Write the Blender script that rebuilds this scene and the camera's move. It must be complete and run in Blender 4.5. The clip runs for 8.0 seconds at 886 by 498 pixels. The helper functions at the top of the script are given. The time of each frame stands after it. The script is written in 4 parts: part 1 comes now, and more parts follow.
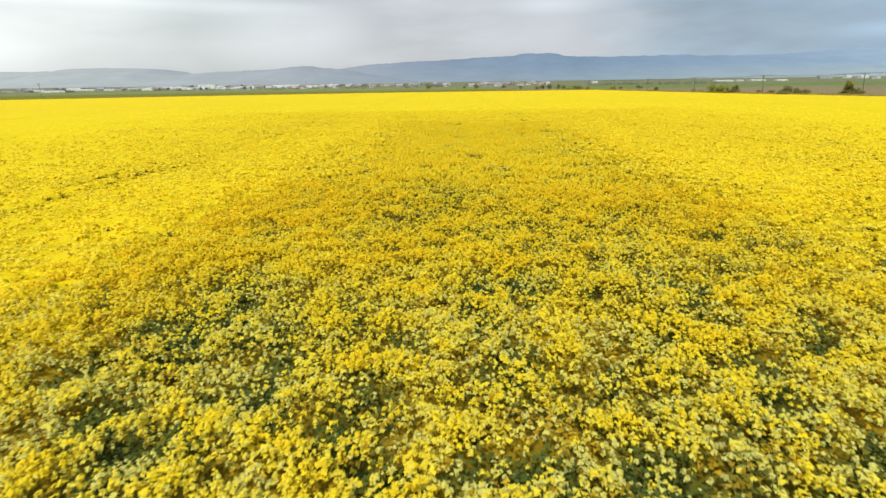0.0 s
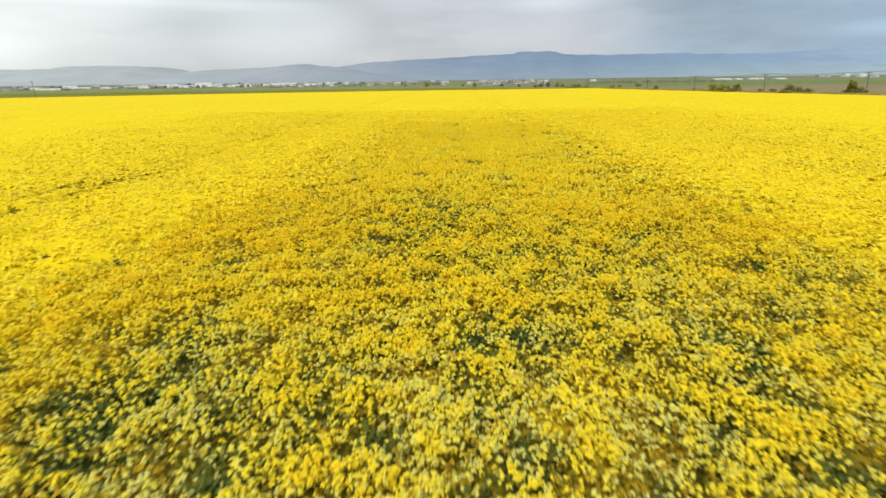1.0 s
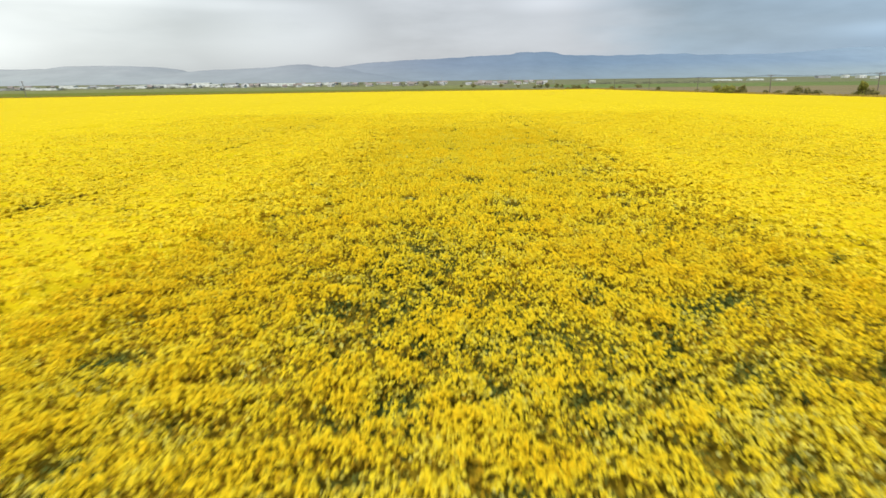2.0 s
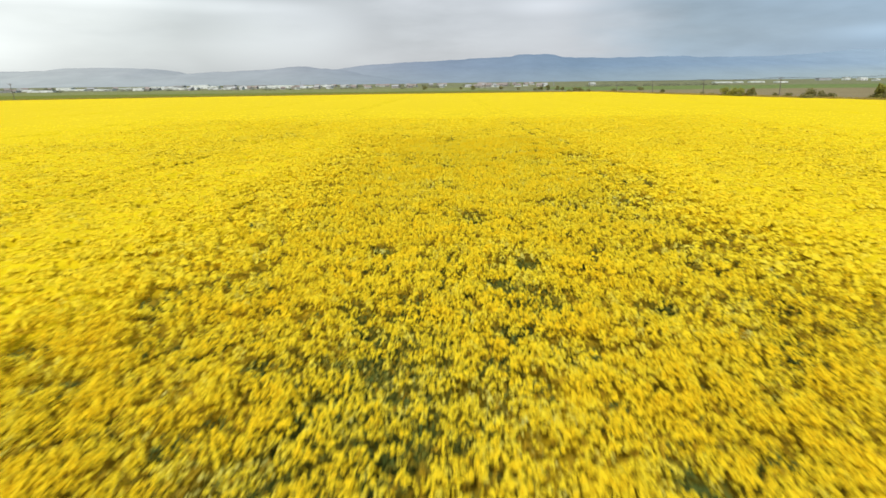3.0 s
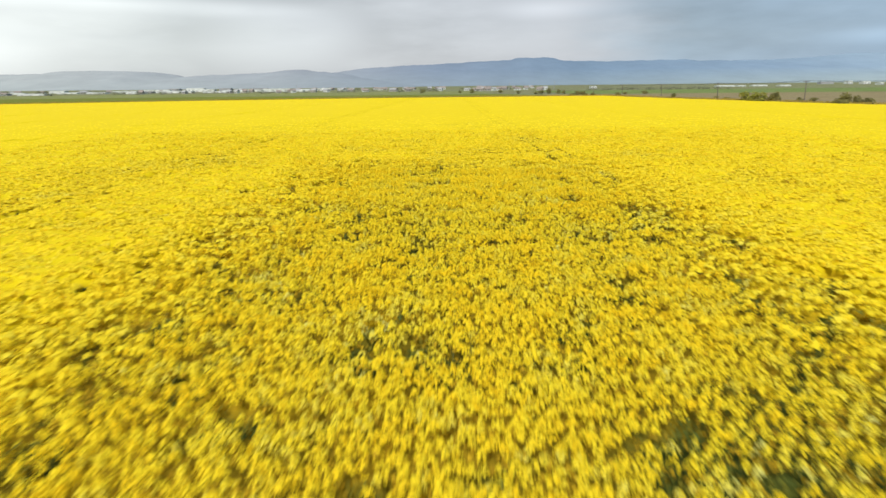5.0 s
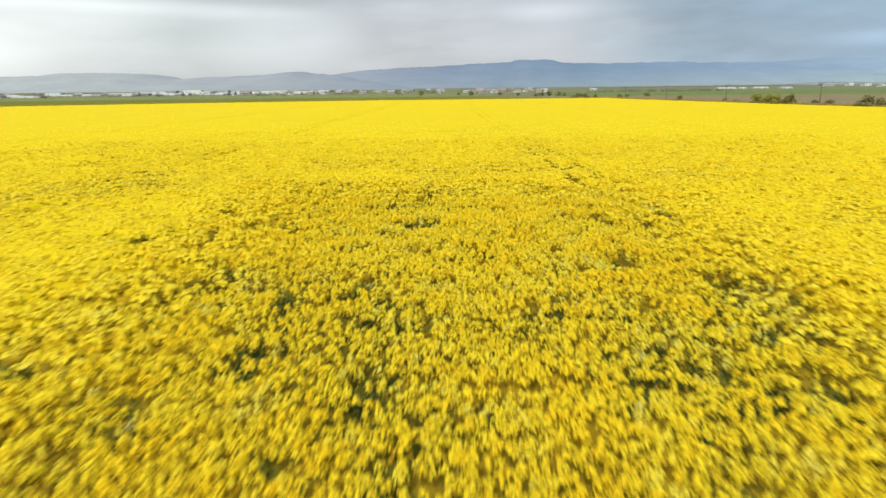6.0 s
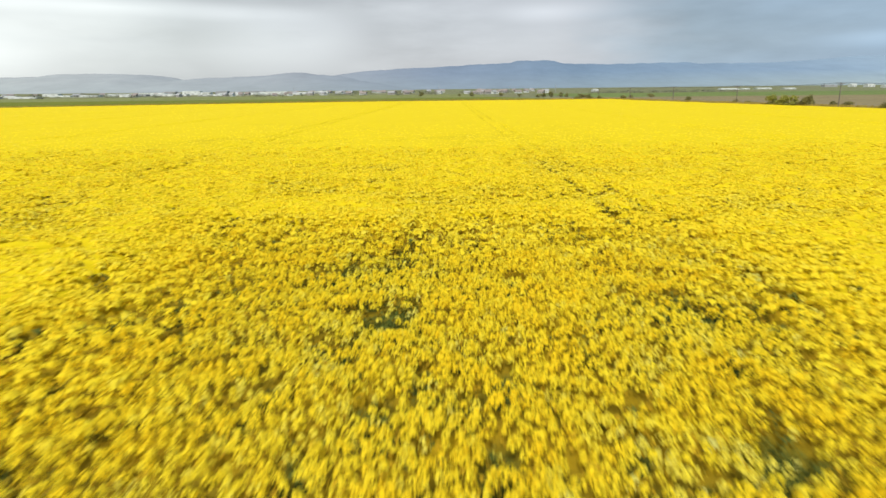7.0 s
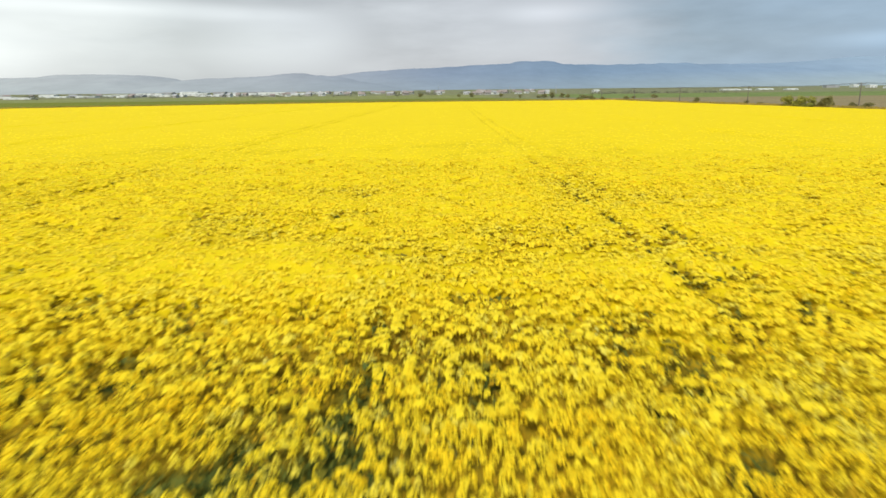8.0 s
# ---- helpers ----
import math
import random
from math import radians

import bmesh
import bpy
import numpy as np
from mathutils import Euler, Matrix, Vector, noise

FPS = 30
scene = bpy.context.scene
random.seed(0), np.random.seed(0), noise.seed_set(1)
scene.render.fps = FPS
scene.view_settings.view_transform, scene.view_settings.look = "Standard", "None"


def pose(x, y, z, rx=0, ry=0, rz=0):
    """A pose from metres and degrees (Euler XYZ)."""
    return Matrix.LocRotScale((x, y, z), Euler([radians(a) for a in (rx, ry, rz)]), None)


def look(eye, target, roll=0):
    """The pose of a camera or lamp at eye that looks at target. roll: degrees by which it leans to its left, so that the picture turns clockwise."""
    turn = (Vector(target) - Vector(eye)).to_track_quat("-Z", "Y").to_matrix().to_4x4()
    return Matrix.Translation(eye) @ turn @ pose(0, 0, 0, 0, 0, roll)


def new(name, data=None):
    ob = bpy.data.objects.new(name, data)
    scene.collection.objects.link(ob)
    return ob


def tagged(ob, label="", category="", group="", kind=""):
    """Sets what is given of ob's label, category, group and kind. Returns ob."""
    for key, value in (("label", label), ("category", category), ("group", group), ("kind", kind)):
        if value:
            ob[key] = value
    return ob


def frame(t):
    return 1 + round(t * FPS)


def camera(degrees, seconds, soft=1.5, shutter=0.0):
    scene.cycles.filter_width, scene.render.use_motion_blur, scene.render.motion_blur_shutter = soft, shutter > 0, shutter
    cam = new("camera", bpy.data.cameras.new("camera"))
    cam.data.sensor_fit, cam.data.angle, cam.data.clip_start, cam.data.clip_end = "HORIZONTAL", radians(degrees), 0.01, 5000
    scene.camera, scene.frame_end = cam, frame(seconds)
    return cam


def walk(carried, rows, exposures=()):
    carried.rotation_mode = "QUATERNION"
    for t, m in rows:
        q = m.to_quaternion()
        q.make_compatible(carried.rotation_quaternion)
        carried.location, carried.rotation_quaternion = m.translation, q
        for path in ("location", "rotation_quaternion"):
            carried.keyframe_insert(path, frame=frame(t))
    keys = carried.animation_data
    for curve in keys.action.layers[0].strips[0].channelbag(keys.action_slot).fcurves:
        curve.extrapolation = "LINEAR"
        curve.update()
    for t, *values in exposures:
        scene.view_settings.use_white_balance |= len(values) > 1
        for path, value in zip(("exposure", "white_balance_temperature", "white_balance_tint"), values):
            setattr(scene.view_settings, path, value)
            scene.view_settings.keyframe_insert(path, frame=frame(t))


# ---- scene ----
cam = camera(76.0, 8.0, soft=1.5, shutter=0.48)

PATH = [
    (0, (0.0, 0.0, 6.23), (-0.012, 1.921, 5.674), -0.8),
    (0.5, (0.12, 1.164, 6.288), (0.11, 3.084, 5.729), -0.78),
    (1, (0.158, 3.107, 6.361), (0.152, 5.026, 5.799), -0.75),
    (1.5, (0.25, 5.835, 6.45), (0.247, 7.754, 5.888), -0.7),
    (3, (0.955, 17.977, 6.579), (0.955, 19.899, 6.025), -0.65),
    (3.5, (1.217, 22.731, 6.638), (1.218, 24.653, 6.088), -0.62),
    (4, (1.42, 27.386, 6.686), (1.423, 29.308, 6.140), -0.6),
    (4.5, (1.749, 32.23, 6.738), (1.752, 34.154, 6.192), -0.6),
    (6, (2.706, 48.057, 6.708), (2.712, 49.984, 6.171), -0.6),
    (6.5, (2.965, 53.291, 6.729), (2.972, 55.217, 6.193), -0.6),
    (7, (3.243, 58.295, 6.714), (3.247, 60.222, 6.18), -0.6),
    (7.5, (3.472, 63.548, 6.681), (3.476, 65.476, 6.149), -0.6),
    (8, (3.683, 68.683, 6.73), (3.688, 70.611, 6.198), -0.6),
]
walk(cam, [(t, look(eye, target, roll)) for t, eye, target, roll in PATH])

# ---------------------------------------------------------------- world, sun, exposure
SUN_DIR = Vector((-0.15, -0.62, 0.77)).normalized()      # towards the sun


def build_world():
    w = bpy.data.worlds.new("world")
    scene.world = w
    w.use_nodes = True
    nt = w.node_tree
    nt.nodes.clear()
    n = nt.nodes.new
    li = nt.links.new
    out = n("ShaderNodeOutputWorld")
    bg = n("ShaderNodeBackground")
    sky = n("ShaderNodeTexSky")
    sky.sky_type = "NISHITA"
    sky.sun_disc = False
    sky.sun_elevation = math.asin(SUN_DIR.z)
    sky.sun_rotation = math.atan2(SUN_DIR.x, SUN_DIR.y)
    sky.air_density = 1.2
    sky.dust_density = 2.5
    dim = n("ShaderNodeVectorMath")
    dim.operation = "SCALE"
    dim.inputs[3].default_value = 0.11
    li(sky.outputs[0], dim.inputs[0])
    tc = n("ShaderNodeTexCoord")
    sep = n("ShaderNodeSeparateXYZ")
    li(tc.outputs["Generated"], sep.inputs[0])
    # cloud deck: brightest around the hidden sun, dark and rainy away from it
    deck = n("ShaderNodeValToRGB")
    el = deck.color_ramp.elements
    el[0].position, el[0].color = 0.14, (0.94, 0.985, 0.96, 1)
    el[1].position, el[1].color = 0.86, (0.33, 0.475, 0.645, 1)
    for pos, col in ((0.28, (0.70, 0.745, 0.75, 1)), (0.45, (0.615, 0.645, 0.68, 1)),
                     (0.60, (0.58, 0.61, 0.66, 1)), (0.70, (0.42, 0.54, 0.66, 1))):
        e = el.new(pos)
        e.color = col
    warp = n("ShaderNodeTexNoise")
    warp.inputs["Scale"].default_value = 3.0
    warp.inputs["Detail"].default_value = 4.0
    mp = n("ShaderNodeMapping")
    mp.inputs["Scale"].default_value = (1.2, 1.2, 5.0)
    li(tc.outputs["Generated"], mp.inputs[0])
    li(mp.outputs[0], warp.inputs["Vector"])
    m1 = n("ShaderNodeMath")
    m1.operation = "MULTIPLY_ADD"
    m1.inputs[1].default_value, m1.inputs[2].default_value = 0.5, 0.42
    li(sep.outputs[0], m1.inputs[0])
    m2 = n("ShaderNodeMath")
    m2.operation = "MULTIPLY_ADD"
    m2.inputs[1].default_value = 0.16
    li(warp.outputs[0], m2.inputs[0])
    li(m1.outputs[0], m2.inputs[2])
    li(m2.outputs[0], deck.inputs[0])
    # streaks of cloud, long and flat
    st = n("ShaderNodeTexNoise")
    st.inputs["Scale"].default_value = 2.6
    st.inputs["Detail"].default_value = 6.0
    st.inputs["Roughness"].default_value = 0.55
    mp2 = n("ShaderNodeMapping")
    mp2.inputs["Scale"].default_value = (1.1, 1.1, 4.6)
    mp2.inputs["Location"].default_value = (1.7, 0.4, 2.2)
    li(tc.outputs["Generated"], mp2.inputs[0])
    li(mp2.outputs[0], st.inputs["Vector"])
    sr = n("ShaderNodeMapRange")
    sr.inputs["From Min"].default_value, sr.inputs["From Max"].default_value = 0.3, 0.7
    sr.inputs["To Min"].default_value, sr.inputs["To Max"].default_value = 0.83, 1.15
    li(st.outputs[0], sr.inputs[0])
    # banks of the deck: (heading, height, half width, half height, gain), their rims torn by the streak noise
    total = sr.outputs[0]
    banks = ((-0.60, 0.085, 0.30, 0.045, 0.10), (-0.48, 0.122, 0.17, 0.010, 0.16), (-0.64, 0.055, 0.08, 0.032, 0.20),
             (-0.40, 0.092, 0.12, 0.014, -0.07), (-0.20, 0.148, 0.20, 0.014, -0.13), (-0.235, 0.078, 0.09, 0.045, 0.16),
             (-0.02, 0.090, 0.07, 0.060, -0.07), (0.17, 0.122, 0.075, 0.013, 0.20), (0.17, 0.085, 0.06, 0.030, 0.07),
             (0.45, 0.088, 0.11, 0.036, -0.13), (0.605, 0.064, 0.06, 0.010, 0.20))
    for hx, hz, wx, wz, gain in banks:
        mpb = n("ShaderNodeMapping")
        mpb.inputs["Scale"].default_value = (1 / wx, 0, 1 / wz)
        mpb.inputs["Location"].default_value = (-hx / wx, 0, -hz / wz)
        li(tc.outputs["Generated"], mpb.inputs[0])
        ln = n("ShaderNodeVectorMath")
        ln.operation = "LENGTH"
        li(mpb.outputs[0], ln.inputs[0])
        rim = n("ShaderNodeMath")
        rim.operation = "MULTIPLY_ADD"
        rim.inputs[1].default_value = 3.0
        li(st.outputs[0], rim.inputs[0])
        li(ln.outputs[1], rim.inputs[2])
        gb = n("ShaderNodeMapRange")
        gb.interpolation_type = "SMOOTHSTEP"
        gb.inputs["From Min"].default_value, gb.inputs["From Max"].default_value = 3.2, 1.4
        gb.inputs["To Min"].default_value, gb.inputs["To Max"].default_value = 0.0, 1.5 * gain
        li(rim.outputs[0], gb.inputs[0])
        ad = n("ShaderNodeMath")
        ad.operation = "ADD"
        li(total, ad.inputs[0])
        li(gb.outputs[0], ad.inputs[1])
        total = ad.outputs[0]
    lit = n("ShaderNodeVectorMath")
    lit.operation = "SCALE"
    li(deck.outputs[0], lit.inputs[0])
    li(total, lit.inputs[3])
    mix = n("ShaderNodeMix")
    mix.data_type = "RGBA"
    mix.inputs["Factor"].default_value = 0.86
    li(dim.outputs[0], mix.inputs[6])
    li(lit.outputs[0], mix.inputs[7])
    li(mix.outputs[2], bg.inputs[0])
    bg.inputs[1].default_value = 1.02
    li(bg.outputs[0], out.inputs[0])


build_world()
sun = new("sun", bpy.data.lights.new("sun", "SUN"))
sun.data.energy, sun.data.angle, sun.data.color = 4.1, radians(6.0), (1.0, 0.95, 0.86)
sun.matrix_world = look(SUN_DIR * 100, (0, 0, 0))


# ---------------------------------------------------------------- materials
def mat(name):
    m = bpy.data.materials.new(name)
    m.use_nodes = True
    nt = m.node_tree
    return m, nt, nt.nodes["Principled BSDF"]


def node(nt, kind, **values):
    nd = nt.nodes.new(kind)
    for key, value in values.items():
        nd.inputs[key.replace("_", " ")].default_value = value
    return nd


def ramp(nt, stops):
    nd = nt.nodes.new("ShaderNodeValToRGB")
    el = nd.color_ramp.elements
    el[0].position, el[0].color = stops[0][0], (*stops[0][1], 1)
    el[1].position, el[1].color = stops[-1][0], (*stops[-1][1], 1)
    for pos, col in stops[1:-1]:
        e = el.new(pos)
        e.color = (*col, 1)
    return nd


def noisy(name, stops, scale, detail=6.0, rough=0.8, bump=0.0, stretch=(1, 1, 1), fine=0.0, spec=0.06):
    """A matt surface whose colour wanders along a ramp, with finer grain over it."""
    m, nt, b = mat(name)
    geo = nt.nodes.new("ShaderNodeNewGeometry")
    mp = nt.nodes.new("ShaderNodeMapping")
    mp.inputs["Scale"].default_value = stretch
    nt.links.new(geo.outputs["Position"], mp.inputs[0])
    t = node(nt, "ShaderNodeTexNoise", Scale=scale, Detail=detail, Roughness=0.6)
    nt.links.new(mp.outputs[0], t.inputs["Vector"])
    r = ramp(nt, stops)
    nt.links.new(t.outputs[0], r.inputs[0])
    col = r.outputs[0]
    if fine:
        f = node(nt, "ShaderNodeTexNoise", Scale=fine, Detail=3.0)
        nt.links.new(geo.outputs["Position"], f.inputs["Vector"])
        mr = node(nt, "ShaderNodeMapRange", From_Min=0.3, From_Max=0.7, To_Min=0.7, To_Max=1.25)
        nt.links.new(f.outputs[0], mr.inputs[0])
        v = nt.nodes.new("ShaderNodeVectorMath")
        v.operation = "SCALE"
        nt.links.new(col, v.inputs[0])
        nt.links.new(mr.outputs[0], v.inputs[3])
        col = v.outputs[0]
    nt.links.new(col, b.inputs["Base Color"])
    b.inputs["Roughness"].default_value = rough
    b.inputs["Specular IOR Level"].default_value = spec
    if bump:
        bp = node(nt, "ShaderNodeBump", Strength=bump, Distance=0.1)
        nt.links.new(t.outputs[0], bp.inputs["Height"])
        nt.links.new(bp.outputs[0], b.inputs["Normal"])
    return m


def thin_leaf(name, stops, spread, glow=0.35, patch=0.6, ripe=""):
    """Petals and leaves: matt, light passes through, and each one has a tone of its own."""
    m, nt, b = mat(name)
    out = nt.nodes["Material Output"]
    geo = nt.nodes.new("ShaderNodeNewGeometry")
    t = node(nt, "ShaderNodeTexNoise", Scale=patch, Detail=4.0, Roughness=0.65)
    nt.links.new(geo.outputs["Position"], t.inputs["Vector"])
    mx = nt.nodes.new("ShaderNodeMath")
    mx.operation = "MULTIPLY_ADD"
    mx.inputs[1].default_value = spread
    nt.links.new(geo.outputs["Random Per Island"], mx.inputs[0])
    if ripe:
        at = nt.nodes.new("ShaderNodeAttribute")
        at.attribute_name = ripe
        nt.links.new(at.outputs["Fac"], mx.inputs[2])
    else:
        nt.links.new(t.outputs[0], mx.inputs[2])
    sh = nt.nodes.new("ShaderNodeMath")
    sh.operation = "SUBTRACT"
    sh.inputs[1].default_value = spread / 2
    nt.links.new(mx.outputs[0], sh.inputs[0])
    r = ramp(nt, stops)
    nt.links.new(sh.outputs[0], r.inputs[0])
    nt.links.new(r.outputs[0], b.inputs["Base Color"])
    b.inputs["Roughness"].default_value = 0.75
    b.inputs["Specular IOR Level"].default_value = 0.05
    tr = nt.nodes.new("ShaderNodeBsdfTranslucent")
    nt.links.new(r.outputs[0], tr.inputs[0])
    ms = nt.nodes.new("ShaderNodeMixShader")
    ms.inputs[0].default_value = glow
    nt.links.new(b.outputs[0], ms.inputs[1])
    nt.links.new(tr.outputs[0], ms.inputs[2])
    nt.links.new(ms.outputs[0], out.inputs[0])
    return m


def canopy_material():
    """The closed crop: green stems and leaves lowest, brown shade painted above them, a rind of yellow flowers on the
    tops.
    """
    m, nt, b = mat("crop_canopy")
    geo = nt.nodes.new("ShaderNodeNewGeometry")
    sep = nt.nodes.new("ShaderNodeSeparateXYZ")
    nt.links.new(geo.outputs["Position"], sep.inputs[0])
    t = node(nt, "ShaderNodeTexNoise", Scale=1.6, Detail=8.0, Roughness=0.7)
    nt.links.new(geo.outputs["Position"], t.inputs["Vector"])
    a = nt.nodes.new("ShaderNodeMath")
    a.operation = "MULTIPLY_ADD"
    a.inputs[1].default_value = 0.5
    nt.links.new(t.outputs[0], a.inputs[0])
    nt.links.new(sep.outputs[2], a.inputs[2])
    mr = node(nt, "ShaderNodeMapRange", From_Min=0.75, From_Max=1.5)
    nt.links.new(a.outputs[0], mr.inputs[0])
    # browns stand for shade between heads; the yellows are toned down for self-shadow
    r = ramp(nt, [(0.0, (0.050, 0.066, 0.014)), (0.22, (0.16, 0.125, 0.010)), (0.40, (0.26, 0.180, 0.010)), (0.58, (0.42, 0.300, 0.008)), (0.78, (0.52, 0.400, 0.006)), (1.0, (0.61, 0.472, 0.008))])
    nt.links.new(mr.outputs[0], r.inputs[0])
    nt.links.new(r.outputs[0], b.inputs["Base Color"])
    b.inputs["Roughness"].default_value = 0.8
    b.inputs["Specular IOR Level"].default_value = 0.03
    bp = node(nt, "ShaderNodeBump", Strength=0.6, Distance=0.15)
    nt.links.new(t.outputs[0], bp.inputs["Height"])
    nt.links.new(bp.outputs[0], b.inputs["Normal"])
    return m


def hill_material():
    """Far wooded hills, haze painted in: pale and grey to the west, blue in the middle, with faint patches of wood and
    pasture.
    """
    m, nt, b = mat("hazy_wooded_hills")
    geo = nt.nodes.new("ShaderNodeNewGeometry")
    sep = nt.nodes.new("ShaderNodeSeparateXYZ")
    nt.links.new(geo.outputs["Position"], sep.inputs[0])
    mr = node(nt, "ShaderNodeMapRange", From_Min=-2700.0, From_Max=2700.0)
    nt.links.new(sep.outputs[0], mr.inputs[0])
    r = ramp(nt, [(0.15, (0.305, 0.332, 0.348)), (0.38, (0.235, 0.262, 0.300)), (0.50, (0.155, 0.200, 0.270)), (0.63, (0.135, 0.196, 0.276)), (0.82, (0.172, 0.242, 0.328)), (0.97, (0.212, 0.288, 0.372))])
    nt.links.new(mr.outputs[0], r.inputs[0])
    low = node(nt, "ShaderNodeMapRange", From_Min=95.0, From_Max=20.0)      # paler haze painted over the lower slopes
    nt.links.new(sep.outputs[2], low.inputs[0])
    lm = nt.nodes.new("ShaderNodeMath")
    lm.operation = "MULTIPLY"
    east = node(nt, "ShaderNodeMapRange", From_Min=300.0, From_Max=1900.0, To_Min=0.26, To_Max=0.72)      # that painted haze thickens to the east
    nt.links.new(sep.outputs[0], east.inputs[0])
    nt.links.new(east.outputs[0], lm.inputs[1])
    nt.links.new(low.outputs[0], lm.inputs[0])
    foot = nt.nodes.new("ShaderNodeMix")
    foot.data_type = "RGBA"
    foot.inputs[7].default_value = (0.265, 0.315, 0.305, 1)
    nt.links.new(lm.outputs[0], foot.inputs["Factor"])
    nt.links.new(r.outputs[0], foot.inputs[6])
    t = node(nt, "ShaderNodeTexNoise", Scale=0.006, Detail=8.0, Roughness=0.72)
    nt.links.new(geo.outputs["Position"], t.inputs["Vector"])
    k = node(nt, "ShaderNodeMapRange", From_Min=0.3, From_Max=0.7, To_Min=0.90, To_Max=1.09)
    nt.links.new(t.outputs[0], k.inputs[0])
    v = nt.nodes.new("ShaderNodeVectorMath")
    v.operation = "SCALE"
    nt.links.new(foot.outputs[2], v.inputs[0])
    nt.links.new(k.outputs[0], v.inputs[3])
    nt.links.new(v.outputs[0], b.inputs["Base Color"])
    b.inputs["Roughness"].default_value = 1.0
    b.inputs["Specular IOR Level"].default_value = 0.0
    return m


M_FLOWER = thin_leaf("rape_petals", [(0.0, (0.50, 0.48, 0.15)), (0.14, (0.66, 0.64, 0.17)), (0.30, (0.75, 0.66, 0.08)), (0.50, (0.80, 0.662, 0.030)), (0.90, (0.84, 0.625, 0.018))], 0.16, glow=0.34, ripe="ripeness")
# the brown end of the leaf ramp is shade under the flowers, as colour
M_LEAF = thin_leaf("rape_leaves", [(0.1, (0.085, 0.112, 0.024)), (0.35, (0.155, 0.145, 0.018)), (0.6, (0.35, 0.225, 0.012)), (0.9, (0.55, 0.375, 0.020))], 0.3, glow=0.25, ripe="ripeness")
M_STEM = noisy("rape_stems", [(0.3, (0.10, 0.13, 0.04)), (0.7, (0.20, 0.20, 0.06))], 9.0)
M_CANOPY = canopy_material()
# greyed soil and grass: the haze over the plain is mixed into the colours
M_GROUND = noisy("plain_soil_and_grass", [(0.25, (0.13, 0.125, 0.085)), (0.45, (0.155, 0.155, 0.085)), (0.6, (0.145, 0.17, 0.085)), (0.8, (0.20, 0.185, 0.12))], 0.008, 8.0, 0.95, fine=0.12)
M_WHEAT = noisy("young_wheat", [(0.3, (0.100, 0.120, 0.012)), (0.5, (0.125, 0.145, 0.016)), (0.75, (0.165, 0.165, 0.03))], 0.02, 7.0, 0.9, stretch=(1, 0.25, 1), fine=0.4)
M_FALLOW = noisy("ploughed_fallow", [(0.3, (0.165, 0.135, 0.072)), (0.55, (0.205, 0.170, 0.092)), (0.8, (0.20, 0.195, 0.09))], 0.03, 7.0, 0.95, fine=0.5)
M_PASTURE = noisy("pasture", [(0.3, (0.140, 0.165, 0.060)), (0.6, (0.175, 0.19, 0.075)), (0.8, (0.22, 0.21, 0.10))], 0.012, 7.0, 0.95, fine=0.1)
M_GRAIN = noisy("green_grain", [(0.3, (0.105, 0.150, 0.045)), (0.6, (0.135, 0.180, 0.055)), (0.8, (0.165, 0.190, 0.075))], 0.012, 7.0, 0.95, fine=0.1)
M_VERGE = noisy("dry_verge_grass", [(0.3, (0.26, 0.195, 0.045)), (0.6, (0.33, 0.25, 0.06)), (0.8, (0.27, 0.25, 0.06))], 0.3, 6.0, 0.95, fine=3.0)
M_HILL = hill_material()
M_BUSH = thin_leaf("bush_leaves", [(0.2, (0.15, 0.160, 0.04)), (0.5, (0.25, 0.255, 0.055)), (0.8, (0.34, 0.33, 0.07))], 0.5, glow=0.25, patch=0.4)
M_BUSHDARK = thin_leaf("dark_bush_leaves", [(0.2, (0.125, 0.125, 0.050)), (0.5, (0.19, 0.182, 0.070)), (0.8, (0.26, 0.235, 0.085))], 0.5, glow=0.2, patch=0.4)
# lighter, greyer leaves with distance haze put into the colour
M_TREEFAR = thin_leaf("hazed_tree_leaves", [(0.2, (0.12, 0.135, 0.10)), (0.5, (0.16, 0.175, 0.125)), (0.8, (0.21, 0.22, 0.15))], 0.5, glow=0.2, patch=0.1)
M_BARK = noisy("bark", [(0.3, (0.06, 0.045, 0.03)), (0.7, (0.13, 0.10, 0.07))], 6.0, rough=0.9)
M_CONCRETE = noisy("weathered_pole", [(0.3, (0.10, 0.085, 0.07)), (0.7, (0.19, 0.17, 0.15))], 3.0, rough=0.85, fine=20.0)
M_WIRE = noisy("wire", [(0.3, (0.04, 0.04, 0.045)), (0.7, (0.08, 0.08, 0.08))], 2.0, rough=0.6)
M_INSUL = noisy("insulator", [(0.3, (0.18, 0.12, 0.09)), (0.7, (0.25, 0.18, 0.14))], 20.0, rough=0.25, spec=0.5)
M_WHITE = noisy("white_sheet_cladding", [(0.3, (0.46, 0.49, 0.48)), (0.7, (0.66, 0.69, 0.66))], 0.15, rough=0.6)
M_GREY = noisy("grey_cladding", [(0.3, (0.24, 0.25, 0.26)), (0.7, (0.34, 0.35, 0.36))], 0.2, rough=0.7)
M_PLASTER = noisy("pale_plaster", [(0.3, (0.27, 0.26, 0.24)), (0.7, (0.42, 0.41, 0.38))], 0.2, rough=0.9)
# tile brown, its saturation cut to paint in distance haze
M_TILE = noisy("brown_roof_tiles", [(0.3, (0.20, 0.175, 0.165)), (0.7, (0.28, 0.245, 0.23))], 0.4, rough=0.85)


